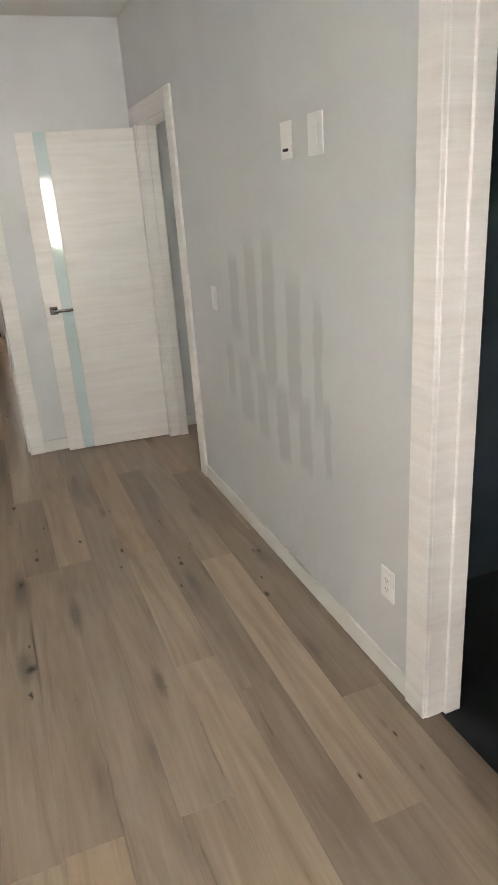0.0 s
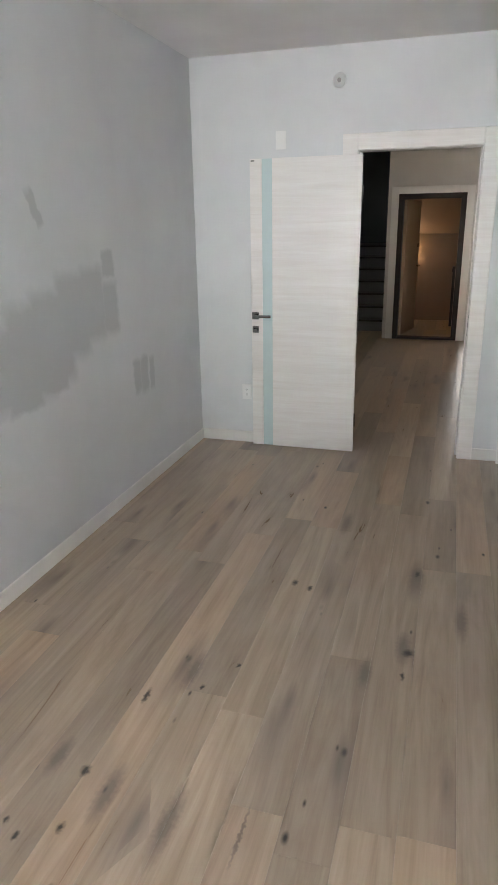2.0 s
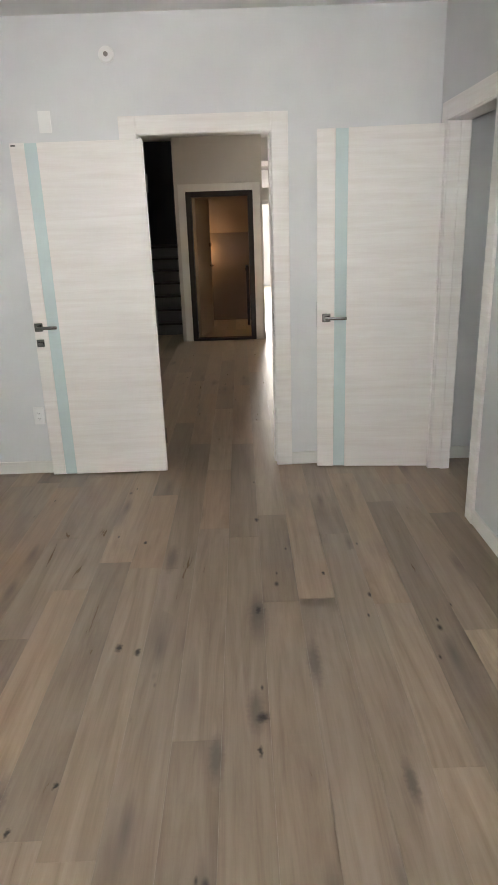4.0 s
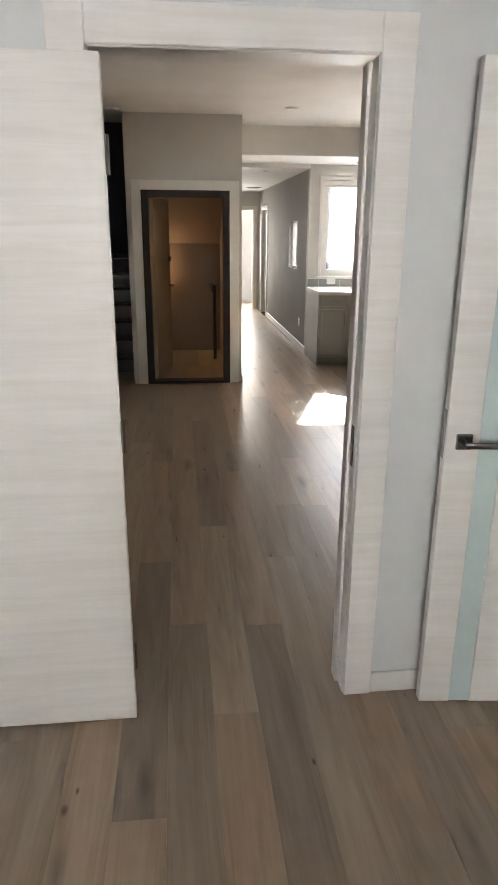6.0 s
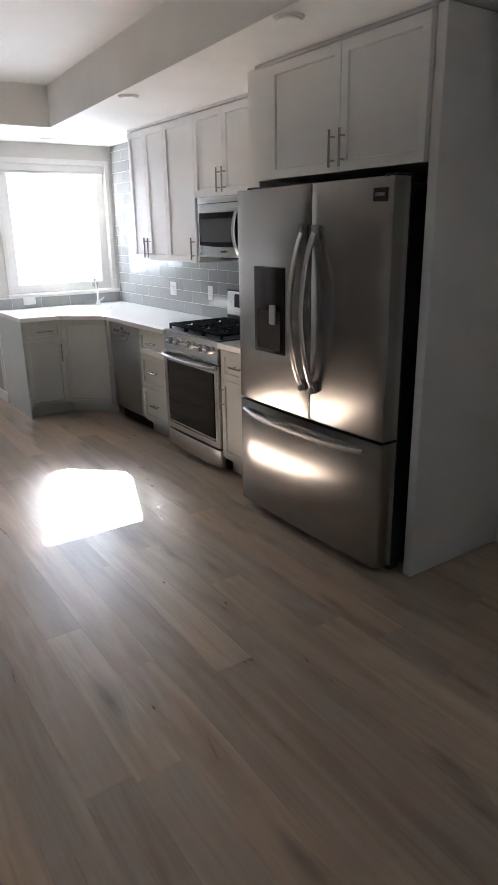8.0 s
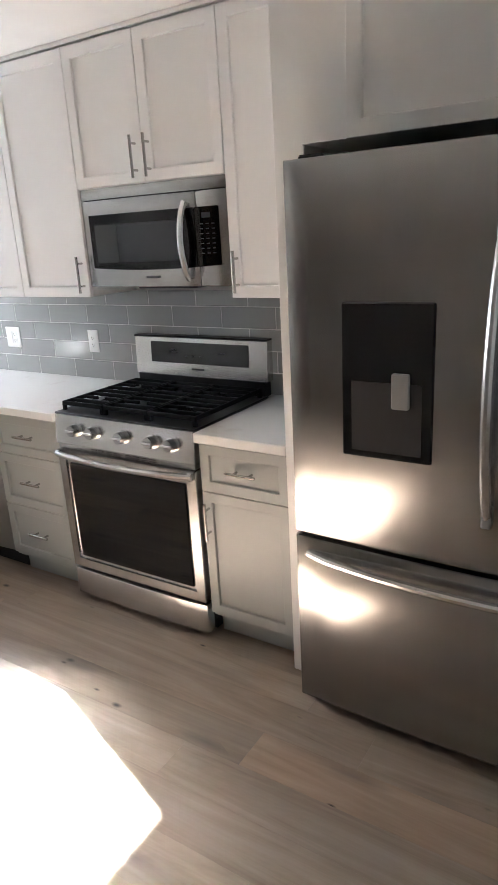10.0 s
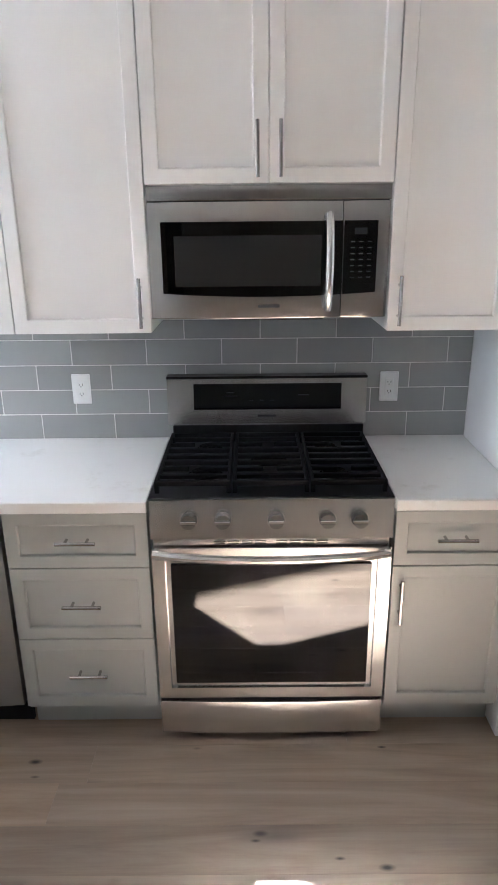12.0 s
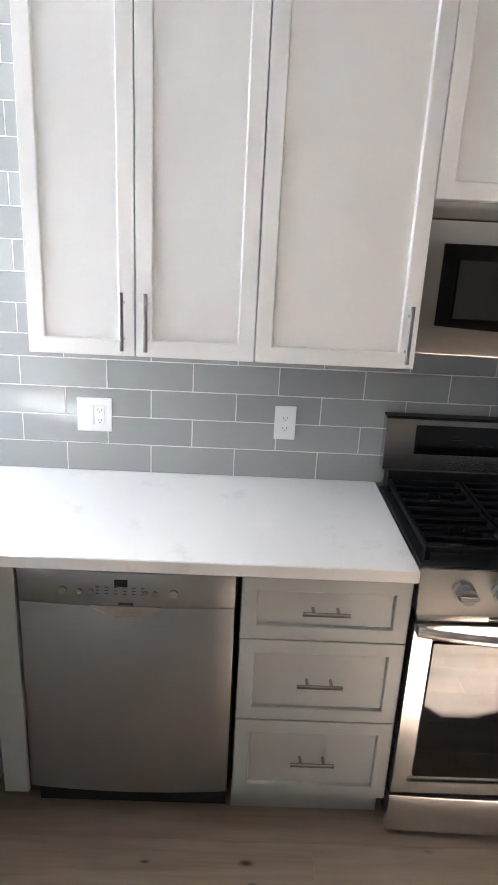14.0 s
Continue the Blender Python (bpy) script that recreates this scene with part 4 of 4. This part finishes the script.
def range_cooker(y0, y1):
    t = thing("gas_range", (2.1, (y0 + y1) / 2, 0), "stainless steel gas range with black cast iron grates", "range")
    c = (y0 + y1) / 2
    xf = 1.790
    part("body", box(B(), xf + .05, y0 + .004, .06, XK - .03, y1 - .004, .90, .003), BLACK, t, "dark enamelled sides")
    part("kick", box(B(), xf + .09, y0 + .02, 0, xf + .13, y1 - .02, .06), RUBBER, t)
    part("drawer", bowed(y0 + .003, y1 - .003, .025, .160, xf + .004, xf - .006, xf + .05), STEEL, t, smooth=True)
    # oven door: steel frame round a dark pane
    dz0, dz1 = .176, .752
    bm = box(B(), xf, y0 + .003, dz0, xf + .045, y1 - .003, dz1)
    bm.normal_update()
    framed_front(bm, max(bm.faces, key=lambda q: -q.normal.x), .058)
    d = part("oven_door", bm, STEEL, t)
    part("window", box(B(), xf + .0015, y0 + .0625, dz0 + .0595, xf + .0098, y1 - .0625, dz1 - .0595, .001), DARKGLASS, d, "black oven glass")
    h = part("handle", bow_bar(B(), ((xf - .012, y0 + .012, .738), (xf - .012, y1 - .012, .738)), .045, .014), STEEL, d, "curved steel oven handle", True)
    for y in (y0 + .02, y1 - .02):
        part("mount", box(B(), xf - .022, y - .012, .721, xf + .002, y + .012, .755, .004), STEEL, h)
    # vent strip over the door
    vs = part("vent_strip", box(B(), xf + .012, y0 + .01, .756, xf + .05, y1 - .01, .780, .002), STEEL, t)
    for k in range(8):
        yy = c - .15 + k * .043 + (.012 if k > 3 else -.012)
        for z in (.763, .772):
            part("slot", box(B(), xf + .010, yy - .017, z - .0018, xf + .013, yy + .017, z + .0018), RUBBER, vs)
    # slanted control panel
    cp = part("control_panel", prism(B(), [(xf + .002, .784), (xf + .015, .912), (xf + .10, .912), (xf + .10, .784)], "y", y0 + .002, y1 - .002), STEEL, t)
    n = Vector((-.128, 0, .013)).normalized()
    for y in (4.488, 4.382, 4.216, 4.056, 3.955):
        p = Vector((xf + .0085, y, .850))
        k = part("knob", rod(B(), p, p + n * .008, .030, 28), CHROME, cp, "round steel knob", True)
        part("grip", rod(B(), p + n * .008, p + n * .034, .0265, 28, .023), KNOBSTEEL, k, smooth=True)
        g = B()
        box(g, -.0055, -.024, 0, .0055, .024, .012, .002)
        bmesh.ops.transform(g, matrix=Matrix.Translation(p + n * .030) @ n.to_track_quat("Z", "Y").to_matrix().to_4x4() @ pose(0, 0, 0, 0, 0, 90), verts=g.verts)
        part("pointer", g, CHROME, k)
    # cooktop
    part("cooktop", box(B(), xf + .012, y0, .9125, XK - .06, y1, .921, .004), BLACK, t, "black enamel cooktop")
    for x, y, r in ((1.97, y0 + .17, .047), (1.97, y1 - .17, .055), (2.23, y0 + .17, .040), (2.23, y1 - .17, .045), (2.10, c, .060)):
        b1 = part("burner", rod(B(), (x, y, .921), (x, y, .934), r * 1.05, 28), CHROME, t, smooth=True)
        part("burner_cap", rod(B(), (x, y, .934), (x, y, .943), r * .92, 28, r * .84), CAPENAMEL, b1, smooth=True)
    w3 = (y1 - y0 - .03) / 3
    for k in range(3):
        a, e = y0 + .015 + k * w3 + .003, y0 + .015 + (k + 1) * w3 - .003
        bm = B()
        x0, x1, zt = xf + .05, 2.335, .962
        for yy in (a, e - .012):
            box(bm, x0, yy, .944, x1, yy + .012, zt, .002)
        for xx in (x0, x1 - .012):
            box(bm, xx, a, .944, xx + .012, e, zt, .002)
        for q in range(1, 8):
            xx = x0 + (x1 - x0) * q / 8
            if q in (1, 3, 4, 5, 7):
                box(bm, xx - .006, a, .946, xx + .006, e, zt, .002)
            else:
                box(bm, xx - .006, a, .948, xx + .006, a + w3 * .40, zt, .002)
                box(bm, xx - .006, e - w3 * .40, .948, xx + .006, e, zt, .002)
        for xx in (x0, x1 - .014):
            for yy in (a, e - .014):
                box(bm, xx, yy, .920, xx + .014, yy + .014, .95)
        part("grate", bm, IRON, t, "black cast iron grate")
    # backguard
    part("backguard_base", box(B(), 2.352, y0 + .012, .915, 2.41, y1 - .022, .986, .003), BLACK, t)
    bg = part("backguard", prism(B(), [(2.365, .984), (2.375, 1.166), (2.418, 1.166), (2.418, .984)], "y", y0 + .003, y1 - .003), STEEL, t)
    part("backguard_cap", box(B(), 2.368, y0 + .001, 1.164, 2.419, y1 - .001, 1.174, .003), BLACK, bg)
    dpl = part("display", prism(B(), [(2.3655, 1.044), (2.3705, 1.144), (2.375, 1.144), (2.375, 1.044)], "y", y0 + .10, y1 - .105), DISPLAY, bg, "black glass clock display")
    for yy, z, w in ((c + .14, 1.097, .05), (c + .14, 1.110, .03), (c + .02, 1.08, .012), (c - .02, 1.08, .012), (c - .14, 1.10, .04), (c + .06, 1.08, .012)):
        part("print_bar", box(B(), 2.365, yy - w / 2, z - .0015, 2.372, yy + w / 2, z + .0015), GLYPH, dpl)
    part("nameplate", box(B(), 2.3645, c - .035, 1.014, 2.372, c + .035, 1.022), GLYPH, bg, "small dark nameplate bar")
    return t


range_cooker(3.845, 4.616)


def microwave(y0, y1, z0, z1):
    t = thing("microwave", (2.2, (y0 + y1) / 2, z0), "stainless steel over-the-range microwave with black glass door", "microwave")
    xe, xm = 2.124, 2.108
    part("body", box(B(), xe + .02, y0 + .003, z0 + .004, XK - .004, y1 - .003, z1 - .004), BLACK, t)
    part("top_grille", bowed(y0, y1, z1 - .046, z1, xe, xm, xe + .06), STEEL_DIM, t, smooth=True)
    def curve(y):
        u = (y - y0) / (y1 - y0)
        return xe + (xm - xe) * (1 - (2 * u - 1) ** 2)
    split = y0 + .150
    part("side_trim", box(B(), xe + .004, y1 - .001, z0, xe + .06, y1 + .004, z1 - .06, .001), CHROME, t)
    door = part("door", bowed(split + .001, y1, z0, z1 - .048, xe, xm - .001, xe + .06), STEEL_DIM, t, smooth=True)
    ctl = part("control_side", bowed(y0, split - .001, z0, z1 - .048, xe + .002, xe - .006, xe + .06), STEEL_DIM, t, smooth=True)
    # dark glass with a lower edge that dips in the middle
    def glass(name, a, c, parent, label):
        n = 10
        bm = B()
        fr, bk = [], []
        for k in range(n + 1):
            y = a + (c - a) * k / n
            dip = .014 * (1 - (2 * (y - y0) / (y1 - y0) - 1) ** 2)
            x = curve(y) - .0045
            fr.append((bm.verts.new((x, y, z0 + .085 - dip)), bm.verts.new((x, y, z1 - .108))))
        for p, q in zip(fr, fr[1:]):
            bm.faces.new((p[0], p[1], q[1], q[0]))
        bmesh.ops.solidify(bm, geom=bm.faces[:], thickness=-.004)
        bmesh.ops.recalc_face_normals(bm, faces=bm.faces)
        return part(name, bm, DARKGLASS, parent, label, True)
    g = glass("glass", split + .002, y1 - .042, door, "black glass door window")
    part("screen", box(B(), xm - .0075, split + .07, z0 + .105, xm - .003, y1 - .085, z1 - .150), material("grey_mesh_screen", (.016, .017, .018), .2)[0], door)
    kp = glass("keypad", y0 + .04, split - .002, ctl, "black keypad panel")
    part("clock", box(B(), curve(y0 + .09) - .008, y0 + .075, z1 - .150, curve(y0 + .09) - .004, y0 + .115, z1 - .130), material("dim_display", (.03, .035, .04), .2)[0], kp)
    for r in range(7):
        for q in range(3):
            yy, zz = y0 + .065 + q * .027, z1 - .172 - r * .0185
            part("key_print", box(B(), curve(yy) - .0075, yy - .006, zz - .0016, curve(yy) - .003, yy + .006, zz + .0016), GLYPH, kp)
    hy = split + .045
    h = part("handle", bow_bar(B(), ((curve(hy) - .004, hy, z0 + .030), (curve(hy) - .004, hy, z1 - .088)), .042, .014), STEEL, door, "curved bright steel handle", True)
    part("nameplate", box(B(), xm - .004, (y0 + y1) / 2 - .035, z0 + .036, xm + .002, (y0 + y1) / 2 + .035, z0 + .044), GLYPH, door, "small dark nameplate bar")
    part("underside_lamp", box(B(), 2.16, y0 + .20, z0 - .012, 2.26, y1 - .25, z0 + .004, .004), BLACK, t)
    return t


microwave(3.843, 4.616, 1.428, 1.840)


def dishwasher(y0, y1):
    t = thing("dishwasher", (2.1, (y0 + y1) / 2, 0), "satin steel dishwasher with a pale control strip", "dishwasher")
    xe, xm = 1.822, 1.808
    part("body", box(B(), xe + .03, y0 - .004, .11, XK - .03, y1 + .002, .874), RUBBER, t)
    part("kick", box(B(), xe + .07, y0, 0, xe + .085, y1, .11), RUBBER, t)
    d = part("door", bowed(y0, y1, .122, .758, xe, xm, xe + .04), STEEL_DULL, t, smooth=True)
    c = part("control_strip", bowed(y0, y1, .760, .866, xe - .004, xm - .006, xe + .04), STEEL_DULL, t, "pale steel control strip", True)
    m = (y0 + y1) / 2
    hd = part("pocket_handle", prism(B(), [(m + .095 * math.cos(a), .768 - .034 * math.sin(a)) for a in (math.pi * k / 12 for k in range(13))], "x", xm - .010, xm + .01), STEEL, d, "crescent grip lip", True)
    xs = xm - .0085
    part("display", box(B(), xs, m - .005, .826, xm, m + .03, .846), DISPLAY, c)
    for yy, r in ((y1 - .125, .011), (y1 - .17, .007), (y1 - .20, .007), (y0 + .165, .012), (y0 + .215, .007), (y0 + .24, .007)):
        part("button", rod(B(), (xs - .002, yy, .808), (xm, yy, .808), r, 16), NICKEL, c, smooth=True)
    for k in range(6):
        for z in (.822, .812, .803):
            yy = m + .075 - k * .024
            part("print_bar", box(B(), xs + .002, yy - .005, z - .0012, xm, yy + .005, z + .0012), GLYPH, c)
    part("nameplate", box(B(), xs + .001, m - .02, .770, xm, m + .02, .777), GLYPH, c)
    return t


dishwasher(5.10, 5.685)

# ---- backsplash plates ----
plate("wall_outlet", (XK - .008, 4.952, 1.118), .072, .118, "x", -1, "outlet", "white plastic outlet on the grey tiled backsplash")
plate("wall_outlet", (XK - .008, 3.754, 1.118), .072, .118, "x", -1, "outlet", "white plastic outlet on the tiles beside the range")
plate("switch_outlet", (XK - .008, 5.602, 1.118), .118, .118, "x", -1, "double", "white double plate with a switch and an outlet")
plate("wall_outlet", (XP, 7.33, .38), .075, .118, "x", -1, "outlet", "white plastic outlet low on the hall partition")
plate("wall_outlet", (1.46, YW - .008, .985), .118, .075, "y", -1, "blank", "white plate on the splashback under the window")

# ---- wall tiles ----
def tiles():
    # joints sit 3 mm behind the tile faces
    back = wall("backsplash", GROUT, (XK - .0075, 3.442, CT1, XK, YW - .002, UZ0), (XK - .0075, 5.717, UZ0, XK, YW - .002, CS), (XP, YW - .0075, CT1, XK - .007, YW, WZ0 - .027))
    W, H, J = .2852, .0942, .0038
    made = {}

    def one(axis, a, c, z0, z1):
        key = (axis, round(c - a, 3), round(z1 - z0, 3))
        if key not in made:
            u, h = (c - a) / 2, (z1 - z0) / 2
            bm = box(B(), -.009, -u, -h, 0, u, h, .0012) if axis == "x" else box(B(), -u, -.009, -h, u, 0, h, .0012)
            made[key] = finish("tile", bm, TILE)
        ob = new("tile", made[key])
        ob.parent = back
        ob.location = (XK, (a + c) / 2, (z0 + z1) / 2) if axis == "x" else ((a + c) / 2, YW, (z0 + z1) / 2)

    row = 0
    z = CT1 + .001
    top = .098
    while z < CS - .02:
        z1 = min(z + (top if row == 0 else H), CS - .002)
        lo = 3.443 if z1 < UZ0 + .06 else 5.718
        if z1 >= UZ0 and lo < 5:
            z1 = UZ0 - .001 if UZ0 - z > .03 else z1
        y = 4.693 - 10 * (W + J) + (.141 if row % 2 == 0 else 0)
        while y < YW - .01:
            a, c = max(y, lo), min(y + W, YW - .012)
            if c - a > .02:
                one("x", a, c, z, z1)
            y += W + J
        if z1 < 1.02:
            x = XP + .003 - (0 if row % 2 else .14)
            while x < XK - .02:
                a, c = max(x, XP + .003), min(x + W, XK - .012)
                if c - a > .02:
                    one("y", a, c, z, z1)
                x += W + J
        z = z1 + J
        row += 1


tiles()


# ---- floor boards ----
def boards():
    rng = random.Random(7)
    w, lengths, made = 0.16, (0.9, 1.55, 1.9, 2.2), {}
    for n in lengths:
        bm = box(B(), -w / 2 + .0002, -n / 2 + .0002, -.016, w / 2 - .0002, n / 2 - .0002, 0, 0.0004)
        made[n] = finish("board", bm, OAK)
    k = 0
    x = -2.08 + w / 2
    while x < 2.5:
        y = -5.5 - rng.random() * 1.2
        while y < 12.8:
            n = rng.choice(lengths)
            c = y + n / 2
            inside = (c < (8.0 if x < .1 else 7.6) and (x < XR + .3 or y > -1.8)) or (0.0 < x < 1.15)
            if inside and y + n > -5.40:
                a = max(y, -5.45)          # cut off at the back wall
                c = (a + y + n) / 2
                data = made[n]
                if a > y:
                    h = (y + n - a) / 2
                    data = finish("board", box(B(), -w / 2 + .0002, -h, -.016, w / 2 - .0002, h - .0002, 0, 0.0004), OAK)
                ob = new("board", data)
                ob.parent = floor
                ob.location = (x, c, 0)
                k += 1
            y += n
        x += w
    return k


boards()
